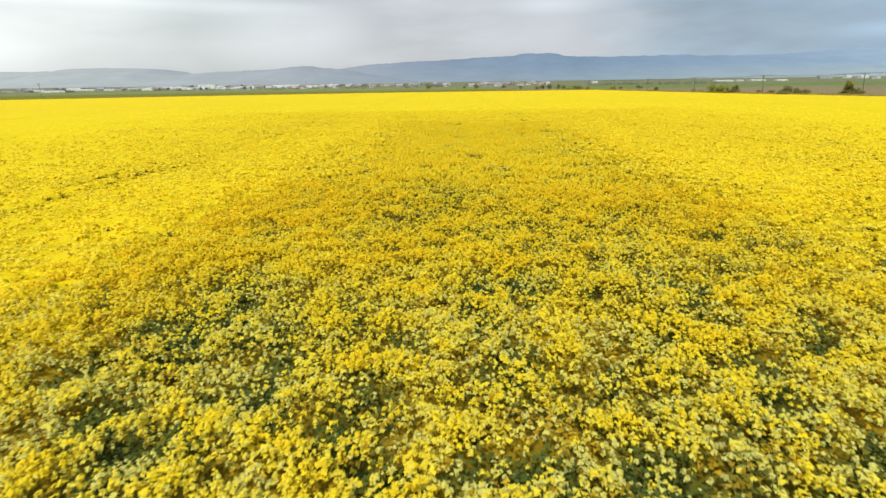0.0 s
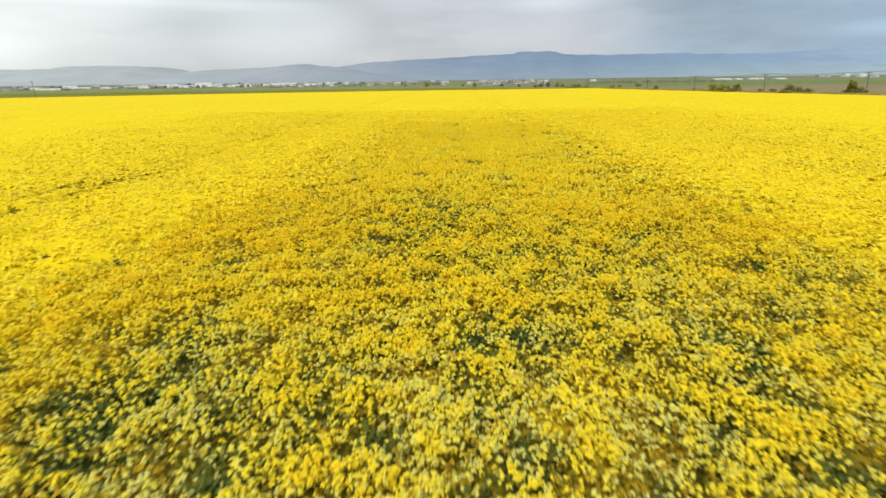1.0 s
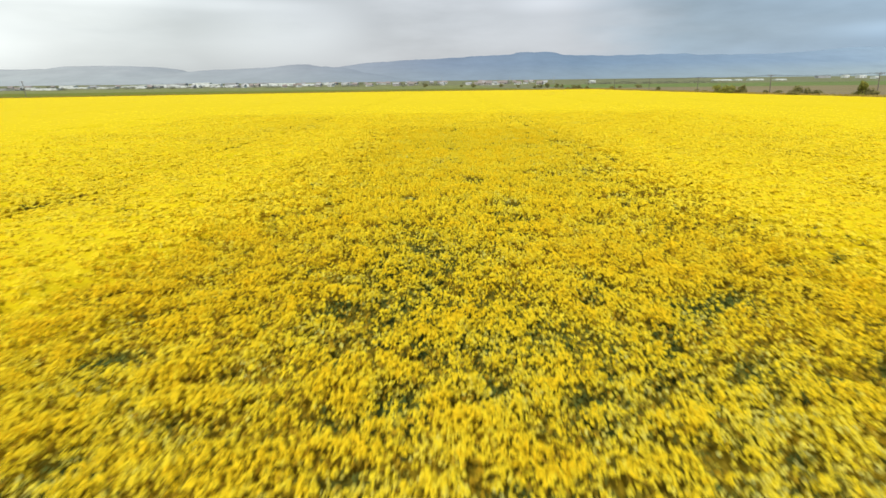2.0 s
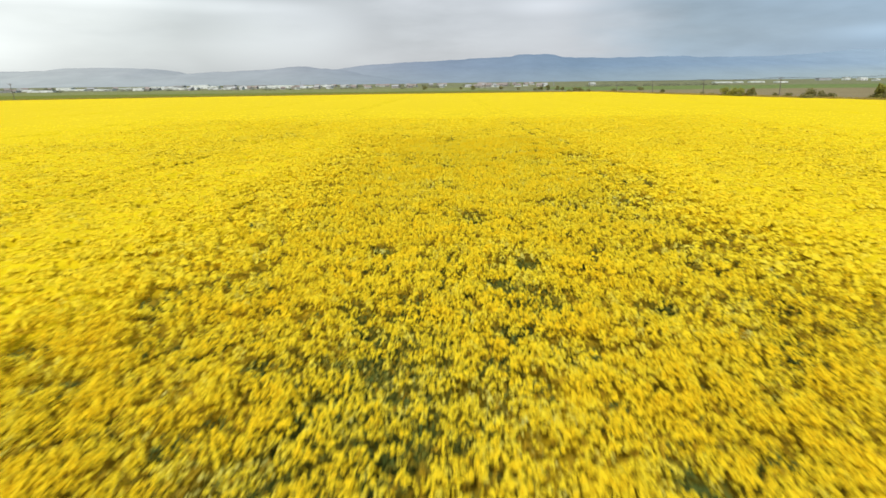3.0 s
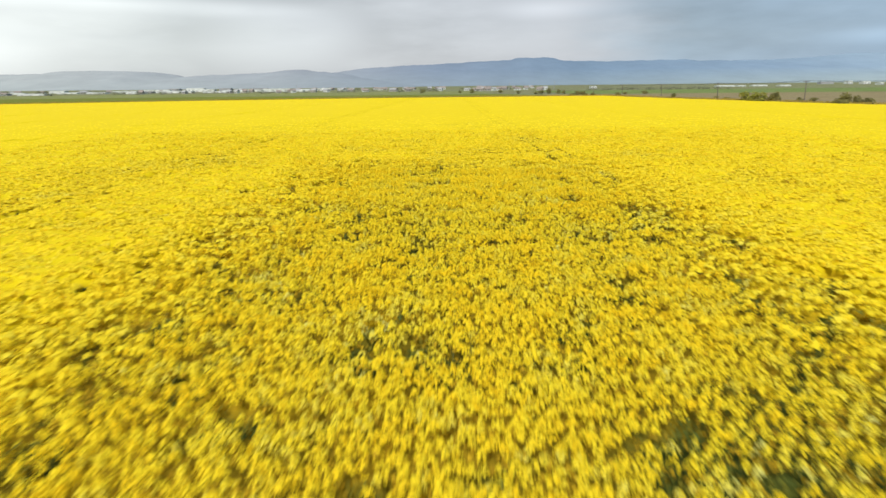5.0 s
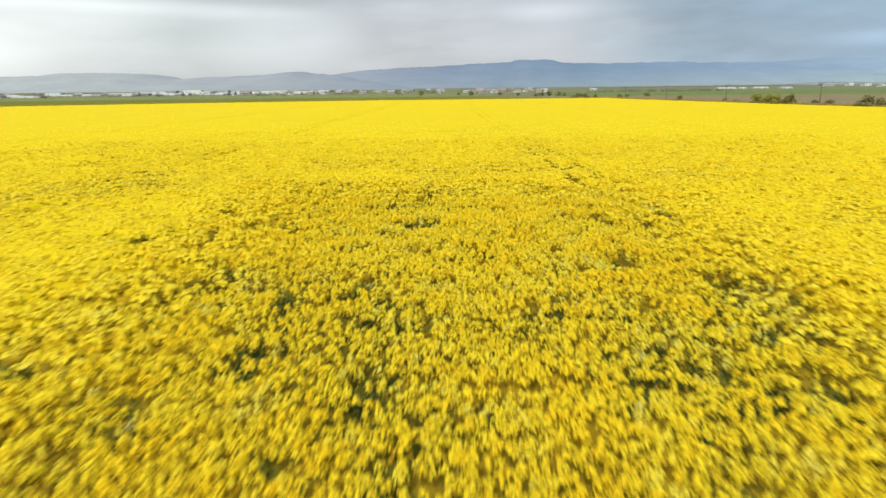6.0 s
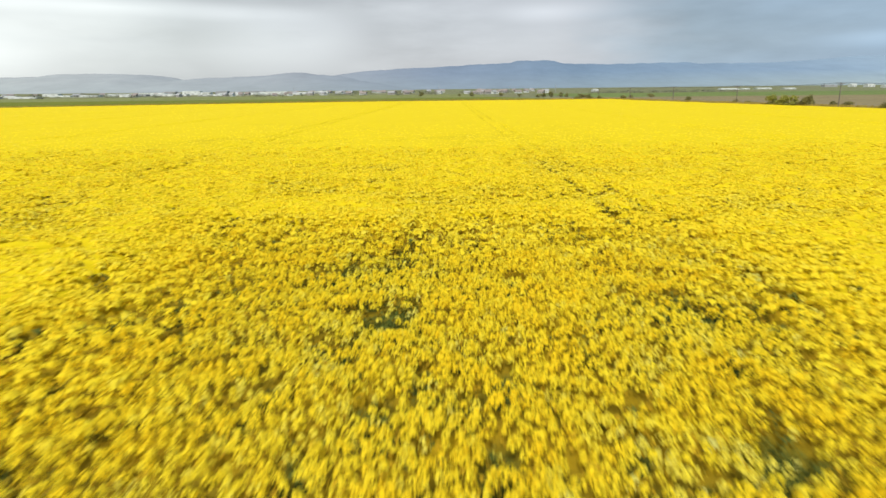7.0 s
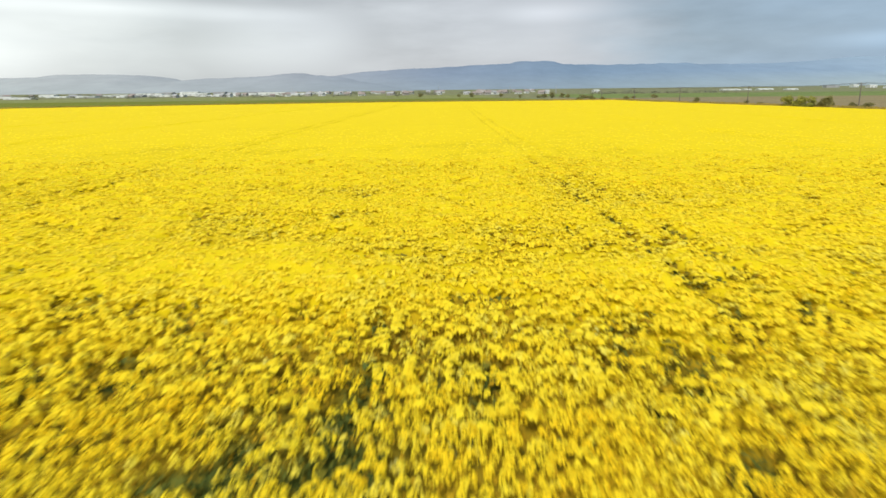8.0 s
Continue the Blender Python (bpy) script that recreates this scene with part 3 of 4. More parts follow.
def domes(cx, cy, cz, wide, high, n, size, rng, ruffle):
    """The flowering crown of each plant: n petals over an uneven, lobed dome."""
    m = len(cx)
    R, H = wide * rng.uniform(0.7, 1.3, m), high * rng.uniform(0.7, 1.3, m)
    ph, ph2 = rng.random(m) * 6.283, rng.random(m) * 6.283
    R, H, ph, ph2 = (np.repeat(q, n) for q in (R, H, ph, ph2))
    a, q = rng.random(m * n) * 6.283, np.sqrt(rng.random(m * n))
    lobe = R * (1 + 0.22 * np.sin(2 * a + ph) + 0.20 * np.sin(3 * a + ph2))
    c = np.sqrt(1 - 0.95 * q * q)
    p = np.stack([np.repeat(cx, n) + q * lobe * np.cos(a), np.repeat(cy, n) + q * lobe * np.sin(a),
                  np.repeat(cz, n) - H * (1 - c) + rng.normal(0, 0.018, m * n)], -1)
    nrm = np.stack([q * np.cos(a) * H / R, q * np.sin(a) * H / R, c], -1)
    nrm /= np.linalg.norm(nrm, axis=1, keepdims=True)
    nrm = nrm + rng.normal(0, ruffle, nrm.shape) + np.array([0, 0, 0.25])
    nrm /= np.linalg.norm(nrm, axis=1, keepdims=True) + 1e-9
    u = np.cross(nrm, rng.normal(0, 1, nrm.shape))
    u /= np.linalg.norm(u, axis=1, keepdims=True) + 1e-9
    w = np.cross(nrm, u)
    s = (size * rng.uniform(0.7, 1.3, m * n))[:, None]
    return np.stack([p + u * s, p - 0.5 * u * s + 0.87 * w * s, p - 0.5 * u * s - 0.87 * w * s], 1).reshape(-1, 3).astype(np.float32)


def scatter(x0, x1, y0, y1, per_m2, near, far, rng, thinning=1.0, clump=0.0):
    n = int((x1 - x0) * (y1 - y0) * per_m2)
    x, y = rng.uniform(x0, x1, n), rng.uniform(y0, y1, n)
    ok = np.abs(x) < 0.86 * y + 4
    x, y = x[ok], y[ok]
    d = np.maximum(nearest_pass(x, y) - 5 * opening(y), 0.5)
    d = d * np.where(d > 6.5, np.clip(1 + 0.33 * rng.normal(0, 1, len(x)), 0.5, 1.8), 1)
    ok = (d >= near) & (d < far) & inside_field(x, y)
    x, y = x[ok], y[ok]
    t = thin(x, y)
    ok = rng.random(len(x)) > t * thinning
    if clump:      # heads stand in bunches, one bunch to a plant
        ok &= rng.random(len(x)) > clump * np.clip((bunching(x, y) - 0.42) / 0.22, 0, 1)
    return x[ok], y[ok], t[ok]


def ripe_mesh(name, v, f, ripe, material):
    me = mesh_from(name, v, f, material)
    me.attributes.new("ripeness", "FLOAT", "FACE").data.foreach_set("value", np.asarray(ripe, np.float32))
    return me


def build_crop():
    rng = np.random.default_rng(3)

    def racemes(x, y, t, r, tall, k, tone, lift=0.0):
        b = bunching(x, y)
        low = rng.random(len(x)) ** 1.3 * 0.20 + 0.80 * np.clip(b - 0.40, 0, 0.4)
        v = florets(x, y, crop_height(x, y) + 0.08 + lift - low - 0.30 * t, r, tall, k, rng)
        # paler and duller in thin spots and between plants, richer in their hearts
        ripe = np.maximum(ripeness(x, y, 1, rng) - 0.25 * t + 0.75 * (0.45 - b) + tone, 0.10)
        return v, np.repeat(ripe, k)

    # single racemes beside the flight line; finer where it begins
    x, y, t = scatter(-24, 26, 4, 36, 150, 0, 11, rng, 0.9, 0.62)
    young = rng.random(len(x)) < opening(y)
    v1, r1 = racemes(x[young], y[young], t[young], 0.033, 1.15, 10, 0.10)
    # the hearts of plants, where many racemes grow into one
    x, y, t = scatter(-24, 26, 4, 36, 60, 0, 11, rng, 1.3, 0.95)
    keep = (bunching(x, y) < 0.45) & (rng.random(len(x)) < 0.45 * opening(y))
    v2, r2 = racemes(x[keep], y[keep], t[keep], 0.050, 1.4, 9, 0.22, -0.01)
    # side shoots in flower, half hidden under the tops
    x, y, t = scatter(-24, 26, 4, 36, 40, 0, 11, rng, 1.05, 0.5)
    keep = rng.random(len(x)) < opening(y)
    x, y, t = x[keep], y[keep], t[keep]
    v3 = florets(x, y, crop_height(x, y) - 0.13 - 0.14 * rng.random(len(x)) - 0.25 * t, 0.060, 1.1, 5, rng)
    r3 = ripeness(x, y, 5, rng) + 0.15
    # further on, full plants whose racemes have closed to one crown each
    x, y, t = plants(-20, 24, 24, 92, 0, 12, rng, 0.215)
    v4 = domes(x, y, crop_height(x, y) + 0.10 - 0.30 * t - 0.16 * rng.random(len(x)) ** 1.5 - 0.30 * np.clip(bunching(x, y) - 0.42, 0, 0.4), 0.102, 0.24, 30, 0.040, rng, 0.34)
    # crowns also go paler where the stand is thin or bunching is high
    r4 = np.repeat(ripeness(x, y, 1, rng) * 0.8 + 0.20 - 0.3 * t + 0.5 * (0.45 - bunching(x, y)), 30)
    v = np.concatenate([v1, v2, v3, v4])
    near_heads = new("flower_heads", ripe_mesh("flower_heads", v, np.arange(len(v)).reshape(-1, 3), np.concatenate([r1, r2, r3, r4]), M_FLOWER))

    # whole heads further out
    x, y, t = plants(-44, 48, 4, 118, 12, 40, rng, 0.29)
    v = domes(x, y, crop_height(x, y) + 0.10 - 0.25 * t - 0.07 * rng.random(len(x)) ** 2, 0.160, 0.105, 14, 0.086, rng, 0.07)
    f = np.arange(len(v)).reshape(-1, 3)
    x2, y2, t2 = scatter(-40, 44, 4, 40, 44, 11, 40, rng, 1.2, 0.35)      # single heads beside the younger stand
    keep = rng.random(len(x2)) < opening(y2)
    x2, y2, t2 = x2[keep], y2[keep], t2[keep]
    low = rng.random(len(x2)) ** 1.6 * 0.10 + 0.22 * np.clip(bunching(x2, y2) - 0.42, 0, 0.4)
    v2 = florets(x2, y2, crop_height(x2, y2) + 0.10 - low - 0.22 * t2, 0.076, 0.9, 4, rng, 1.1)
    f2 = np.arange(len(v2)).reshape(-1, 3)
    x3, y3, t3 = scatter(-84, 90, 4, 172, 4.6, 40, 90, rng, 1.2)
    few = rng.random(len(x3)) > (nearest_pass(x3, y3) - 40) / 60
    x3, y3, t3 = x3[few], y3[few], t3[few]
    v3, f3, k = pompoms(x3, y3, crop_height(x3, y3) + 0.11 - 0.10 * rng.random(len(x3)) ** 1.6 - 0.22 * t3, 0.13, 0.6, rng, 4)
    crop_v, faces = [v, v2, v3], [f, f2 + len(v), f3 + len(v) + len(v2)]
    count = len(v) + len(v2) + len(v3)
    crop_r = [np.repeat(ripeness(x, y, 1, rng) * 0.45 + 0.31 - 0.2 * t, 14), ripeness(x2, y2, 4, rng) * 0.45 + 0.29, ripeness(x3, y3, k, rng) * 0.45 + 0.29]
    x, y, t = scatter(-300, 150, 20, 434, 0.35, 90, 460, rng)
    v = tris_around(x, y, crop_height(x, y) + 0.08, 2, 0.25, 0.08, 0.17, rng, 0.2)
    crop_v.append(v)
    faces.append(np.arange(len(v)).reshape(-1, 3) + count)
    crop_r.append(ripeness(x, y, 2, rng) * 0.3 + 0.33)
    crop = new("rapeseed_crop", ripe_mesh("rapeseed_crop", np.concatenate(crop_v), np.concatenate(faces), np.concatenate(crop_r), M_FLOWER))
    near_heads.parent = crop
    tagged(near_heads, "small rounded lemon-yellow flower heads", kind="stuff")
    tagged(crop, "dense flowering rapeseed crop, bright yellow over green stems", "crop", kind="stuff")

    # leaves and stems under the flowers, with shade painted into their browns
    x, y, t = scatter(-24, 26, 4, 88, 115, 0, 13, rng, 0.0)
    ok = rng.random(len(x)) < 0.18 + 0.42 * opening(y) + 1.2 * t
    x, y, t = x[ok], y[ok], t[ok]
    z = crop_height(x, y) - 0.03 - 0.25 * rng.random(len(x)) - 0.22 * t
    leaf = tris_around(x, y, z, 2, 0.10, 0.16, 0.054, rng)
    # green in thin spots; elsewhere brown, the painted shade between heads
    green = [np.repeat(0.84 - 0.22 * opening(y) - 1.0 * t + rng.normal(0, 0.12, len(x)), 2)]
    x, y, t = scatter(-40, 44, 4, 118, 22, 13, 40, rng, 0.0)
    ok = rng.random(len(x)) < 0.04 + 1.4 * t
    x, y, t = x[ok], y[ok], t[ok]
    z = crop_height(x, y) + 0.02 - 0.16 * rng.random(len(x)) - 0.12 * t
    leaf = np.concatenate([leaf, tris_around(x, y, z, 2, 0.14, 0.12, 0.11, rng)])
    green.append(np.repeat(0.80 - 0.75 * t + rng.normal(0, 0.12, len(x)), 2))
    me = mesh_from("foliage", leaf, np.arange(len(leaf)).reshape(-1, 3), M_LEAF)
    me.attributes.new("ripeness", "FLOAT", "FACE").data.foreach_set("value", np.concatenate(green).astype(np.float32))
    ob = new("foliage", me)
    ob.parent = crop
    tagged(ob, "leaves and side shoots, green in gaps, browned elsewhere by painted shade", kind="stuff")

    def height(X, Y):
        d = nearest_pass(X, Y)
        full = np.clip((d - 7) / 11, 0, 1)
        full = np.maximum(full * full * (3 - 2 * full), np.clip((5.5 - Y) / 2, 0, 1))
        even = np.clip((d - 60) / 80, 0, 1)
        z = crop_height(X, Y) * (1 - 0.7 * even) + 1.27 * 0.7 * even
        z = z - 0.48 * (1 - full) + 0.045 * full - (0.72 - 0.12 * full) * thin(X, Y)
        return z + 0.05 * (1 - even) * (RNG.random(X.shape) - 0.5)

    xs = steps([(-420, 12), (-300, 4), (-120, 1.8), (-60, 1.0), (-28, 0.48), (33, 1.0), (64, 1.8), (180, 0)])
    rut = np.arange(-2.4, 5.0, 0.46)
    xs = np.unique(np.concatenate([xs] + [x0 + rut for x0 in TRAMLINES]).round(3))
    ys = steps([(-60, 6), (0, 0.5), (106, 1.0), (130, 1.8), (200, 3), (434, 0)])
    me = sheet("canopy", xs, ys, height, M_CANOPY, inside_field, True)
    ob = new("canopy", me)
    ob.parent = crop
    tagged(ob, "closed leafy canopy with yellow flower tops", kind="stuff")
    return crop


build_crop()


# ---------------------------------------------------------------- bushes and trees
def leaf_cloud(lobes, count, size, seed):
    """A crown of many small leaf tufts on the shells of several lobes (x, y, z, radius, height)."""
    rng = np.random.default_rng(seed)
    out = []
    total = sum(l[3] ** 2 for l in lobes)
    for lx, ly, lz, r, hh in lobes:
        n = max(12, int(count * r * r / total))
        d = rng.normal(0, 1, (n, 3))
        d /= np.linalg.norm(d, axis=1, keepdims=True)
        k = rng.uniform(0.55, 1.08, n)[:, None]
        c = np.array([lx, ly, lz]) + d * k * np.array([r, r, hh])
        c[:, 2] = np.maximum(c[:, 2], 0.12)
        nrm = d + rng.normal(0, 0.55, (n, 3))
        nrm /= np.linalg.norm(nrm, axis=1, keepdims=True)
        u = np.cross(nrm, rng.normal(0, 1, (n, 3)))
        u /= np.linalg.norm(u, axis=1, keepdims=True)
        w = np.cross(nrm, u)
        s = (size * rng.uniform(0.6, 1.4, n))[:, None]
        out.append(np.stack([c + u * s, c + 0.6 * w * s, c - u * s * 0.8, c - 0.7 * w * s], 1).reshape(-1, 3))
    v = np.concatenate(out)
    return v, np.arange(len(v)).reshape(-1, 4)


def bush(x, y, w, h, seed, label, material, category="bush", name="bush", count=420, trunk=0.25, group="", lean=0.0):
    """A shrub or tree: tapered stems, forking limbs, and a crown of many tufts."""
    rng = random.Random(seed)
    base = new(name)
    base.location = (x, y, float(land(x, y)))
    base.rotation_euler = (0, 0, rng.uniform(0, 6.28))
    tagged(base, label, category, group)
    bm = bmesh.new()
    foot = h * trunk
    add_tube(bm, (0, 0, -0.1), (lean * 0.3, 0, foot), 0.05 * h ** 0.7, 0.035 * h ** 0.7, 7)
    lobes = []
    n = rng.randint(5, 8)
    for k in range(n):
        a = k / n * 6.28 + rng.uniform(-0.4, 0.4)
        rr = w * 0.5 * rng.uniform(0.35, 0.75)
        zz = h * rng.uniform(trunk + 0.12, 0.78)
        p = (rr * math.cos(a) + lean, rr * math.sin(a), zz)
        add_tube(bm, (lean * 0.3, 0, foot * 0.8), p, 0.028 * h ** 0.7, 0.008 * h ** 0.7, 5)
        lobes.append((*p, w * rng.uniform(0.20, 0.32), min(h * rng.uniform(0.16, 0.26), max(0.2, h - zz))))
    lobes.append((lean, 0, h * 0.74, w * 0.26, h * 0.26))
    lobes.append((0, 0, h * (trunk + 0.22), w * 0.36, h * 0.24))
    part("trunk", bm, M_BARK, base)
    v, f = leaf_cloud(lobes, int(count * (2.2 if count > 250 else 1.3)), 0.038 * (w + h) / 2 + 0.05, seed)
    crown = new("crown", mesh_from("crown", v, f, material))
    crown.parent = base
    return base


ROW = "bushes along the fallow strip"
bush(121.2, 245, 4.0, 4.8, 1, "dark green rounded bush at the edge of the rape field", M_BUSHDARK, group=ROW, count=700, trunk=0.1)
bush(119.4, 262, 5.0, 4.8, 2, "light green bush in a loose row beside the field", M_BUSH, group=ROW, count=600, trunk=0.12)
bush(119.2, 256, 4.6, 4.7, 3, "light green bush in a loose row beside the field", M_BUSH, group=ROW, count=600, trunk=0.12)
bush(120.1, 252, 4.2, 4.6, 4, "low olive bush in a loose row beside the field", M_BUSH, group=ROW, count=600, trunk=0.1)
bush(121.6, 249, 3.6, 3.8, 5, "low brownish bush in a loose row beside the field", M_BUSHDARK, group=ROW, count=500, trunk=0.1)
bush(123.5, 213, 4.8, 4.6, 6, "broad dark green bush at the edge of the rape field", M_BUSHDARK, group=ROW, count=800, trunk=0.1)
bush(126.6, 212, 4.2, 3.8, 7, "low brown-green bush trailing off beside a taller one", M_BUSHDARK, group=ROW, count=500, trunk=0.1)
bush(129.3, 211, 4.2, 3.0, 8, "low brown-green bush trailing off beside a taller one", M_BUSHDARK, group=ROW, count=500, trunk=0.1)
bush(135.4, 198, 3.0, 5.9, 9, "pointed olive bush, the tallest of its clump", M_BUSH, group=ROW, count=700, trunk=0.12)
bush(136.2, 199, 5.2, 4.2, 10, "wide brown-green thicket round a pointed bush", M_BUSHDARK, group=ROW, count=800, trunk=0.1)
bush(138.6, 198.5, 4.4, 3.7, 11, "wide brown-green thicket round a pointed bush", M_BUSHDARK, group=ROW, count=700, trunk=0.1)
bush(129.5, 203, 2.8, 1.9, 12, "small low brown bush in dry grass", M_BUSHDARK, group=ROW, count=300, trunk=0.1)
bush(130.9, 300, 3.4, 2.1, 13, "small dark bush by a power pole", M_BUSHDARK, group=ROW, count=300, trunk=0.1)
bush(137.0, 257, 2.6, 2.6, 14, "small dark bush at the foot of a power pole", M_BUSHDARK, group=ROW, count=350, trunk=0.1)
bush(143.4, 259, 4.4, 2.3, 15, "low dark bush in the fallow strip", M_BUSHDARK, group=ROW, count=400, trunk=0.1)
bush(133.0, 316, 3.0, 2.4, 16, "small dark bush at the foot of a power pole", M_BUSHDARK, group=ROW, count=300, trunk=0.1)
bush(118.4, 330, 3.0, 3.8, 17, "small dark round tree by the corner of the field", M_BUSHDARK, "tree", "tree", 350, group=ROW)
bush(116.8, 300, 1.8, 1.9, 18, "very small dark bush at the field edge", M_BUSHDARK, group=ROW, count=200, trunk=0.1)
bush(105.8, 436, 4.4, 3.6, 19, "dark bush behind the far corner of the field", M_BUSHDARK, group=ROW, count=350, trunk=0.12)
bush(115.4, 380, 2.4, 2.0, 20, "small dark bush at the field edge", M_BUSHDARK, group=ROW, count=250, trunk=0.1)
bush(110.2, 480, 5.0, 4.6, 21, "dark spreading bush behind the field corner", M_BUSHDARK, group=ROW, count=350, trunk=0.14)
bush(103.0, 486, 6.0, 3.0, 22, "low spreading bush behind the field corner", M_BUSHDARK, group=ROW, count=350, trunk=0.12)
FARROW = "trees scattered on the plain"
for k, (tx, ty, tw, th) in enumerate([(124.6, 700, 7.0, 9.0), (116.1, 700, 8.0, 6.5), (139.1, 720, 7.0, 7.5), (141.5, 700, 6.0, 6.0), (133, 600, 6.5, 5.0),
                                      (146, 640, 8.0, 4.0), (108, 690, 5.0, 4.5), (-23.9, 900, 9.0, 8.5), (46, 850, 8.0, 8.0), (85, 850, 7.5, 7.0),
                                      (198, 600, 7.0, 5.0), (160, 560, 6.0, 3.6), (176, 590, 5.0, 3.2), (30, 880, 6.0, 5.0), (98, 760, 6.0, 5.5)]):
    bush(tx, ty, tw * 0.95, th * 0.72, 40 + k, "dark round tree standing alone on the plain", M_BUSHDARK, "tree", "tree", 420, 0.04, FARROW)

# the far line of woods behind the pasture, and shrubs between the houses
rt = random.Random(5)
for k in range(26):
    tx = 250 + k * 9.0 + rt.uniform(-3, 3)
    bush(tx, 1010 + rt.uniform(-6, 6), rt.uniform(12, 18), rt.uniform(4.0, 6.0), 80 + k, "grey-green tree in a long far windbreak", M_TREEFAR, "tree", "tree", 130, 0.04, "far windbreak")
for k in range(150):
    ty = rt.uniform(960, 1500)
    bearing = rt.uniform(-0.78, 0.14)
    bush(bearing * ty, ty, rt.uniform(8, 20), rt.uniform(3, 6.8), 120 + k, "grey-green tree among the houses of the town", M_TREEFAR, "tree", "tree", 120, 0.05, "trees of the town")


# ---------------------------------------------------------------- dry grass along the field's edges
def verge():
    rng = np.random.default_rng(17)
    out = []
    for (x0, y0), (x1, y1) in zip(FIELD[1:-1], FIELD[2:]):
        length = math.hypot(x1 - x0, y1 - y0)
        n = int(length * 16)
        t = rng.random(n)
        side = rng.uniform(0.3, 3.2, n)
        nx, ny = -(y1 - y0) / length, (x1 - x0) / length
        bx, by = x0 + (x1 - x0) * t + nx * side, y0 + (y1 - y0) * t + ny * side
        far = np.clip((by - 200) / 230, 0, 1)
        hh = rng.uniform(1.45, 1.95 + 0.35 * far, n) + 0.2 * (lattice_noise(bx, by, 6.0, 91) - 0.5)
        a = rng.uniform(0, np.pi, n)
        w = rng.uniform(0.10, 0.26, n)
        tip = rng.normal(0, 0.15, (n, 2))
        p0 = np.stack([bx - w * np.cos(a), by - w * np.sin(a), 0 * bx], -1)
        p1 = np.stack([bx + w * np.cos(a), by + w * np.sin(a), 0 * bx], -1)
        p2 = np.stack([bx + tip[:, 0] + w * 0.6 * np.cos(a), by + tip[:, 1], hh], -1)
        p3 = np.stack([bx + tip[:, 0] - w * 0.6 * np.cos(a), by + tip[:, 1], hh * 0.94], -1)
        out.append(np.stack([p0, p1, p2, p3], 1).reshape(-1, 3))
    v = np.concatenate(out)
    ob = new("verge_grass", mesh_from("verge_grass", v, np.arange(len(v)).reshape(-1, 4), M_VERGE))
    tagged(ob, "tall dry olive-brown grass along the edge of the crop", "grass", kind="stuff")


verge()


# ---------------------------------------------------------------- power line
def utility_pole(x, y, h, label, lean=0.0):
    base = new("utility_pole")
    base.location = (x, y, 0.0)
    base.rotation_euler = (0, radians(lean), 0)
    tagged(base, label, "power pole", "power line poles")
    bm = bmesh.new()
    add_tube(bm, (0, 0, -0.3), (0, 0, h), 0.20, 0.13, 10)
    part("pole", bm, M_CONCRETE, base)
    bm = bmesh.new()
    add_box(bm, (2.7, 0.12, 0.14), (0, -0.16, h - 0.28))
    bmesh.ops.bevel(bm, geom=bm.edges[:], offset=0.02, segments=1, affect="EDGES")
    arm = part("crossarm", bm, M_CONCRETE, base)
    bm = bmesh.new()
    add_tube(bm, (-0.75, -0.16, h - 0.34), (0, -0.15, h - 1.0), 0.025, 0.025, 6)
    add_tube(bm, (0.75, -0.16, h - 0.34), (0, -0.15, h - 1.0), 0.025, 0.025, 6)
    part("brace", bm, M_WIRE, base)
    for k, ix in enumerate((-1.2, 0.0, 1.2)):
        bm = bmesh.new()
        zz = h - 0.21 if ix else h
        add_tube(bm, (ix, -0.16 if ix else 0, zz), (ix, -0.16 if ix else 0, zz + 0.12), 0.03, 0.03, 8)
        add_tube(bm, (ix, -0.16 if ix else 0, zz + 0.10), (ix, -0.16 if ix else 0, zz + 0.19), 0.075, 0.05, 8)
        part("insulator", bm, M_INSUL, base if not ix else arm)
    return base


POLES = [(145.5, 139.0, 8.3), (141.3, 199.0, 8.2), (137.8, 255.2, 8.3), (133.7, 315.5, 8.0), (129.7, 376.0, 8.0), (125.7, 436.0, 8.0), (121.7, 496.0, 8.0)]
for px, py, ph in POLES:
    utility_pole(px, py, ph, "weathered power pole with a crossarm beside the field", lean=-3.0)
utility_pole(-241.5, 352, 10.4, "thin leaning power pole beyond the field", lean=-5.0)


def wire(a, b, sag):
    """One sagging wire, a single tube along the span."""
    a, b = np.array(a, float), np.array(b, float)
    n, k, r = 16, 5, 0.022
    t = np.linspace(0, 1, n + 1)
    c = a + (b - a) * t[:, None]
    c[:, 2] -= sag * 4 * t * (1 - t)
    ang = np.arange(k) / k * 2 * np.pi
    ring = np.stack([np.cos(ang), 0 * ang, np.sin(ang)], -1) * r
    v = (c[:, None, :] + ring[None]).reshape(-1, 3)
    f = [(i * k + j, i * k + (j + 1) % k, (i + 1) * k + (j + 1) % k, (i + 1) * k + j) for i in range(n) for j in range(k)]
    me = mesh_from("overhead_wire", v, f, M_WIRE, True)
    return tagged(new("overhead_wire", me), "thin dark overhead wire slung between power poles", "wire", "overhead wires")


for (x0, y0, h0), (x1, y1, h1) in zip(POLES, POLES[1:]):
    for off in (-1.2, 0.0, 1.2):
        dz = -0.02 if off else 0.19
        wire((x0 + off, y0 - (0.16 if off else 0), h0 + dz), (x1 + off, y1 - (0.16 if off else 0), h1 + dz), 0.55)


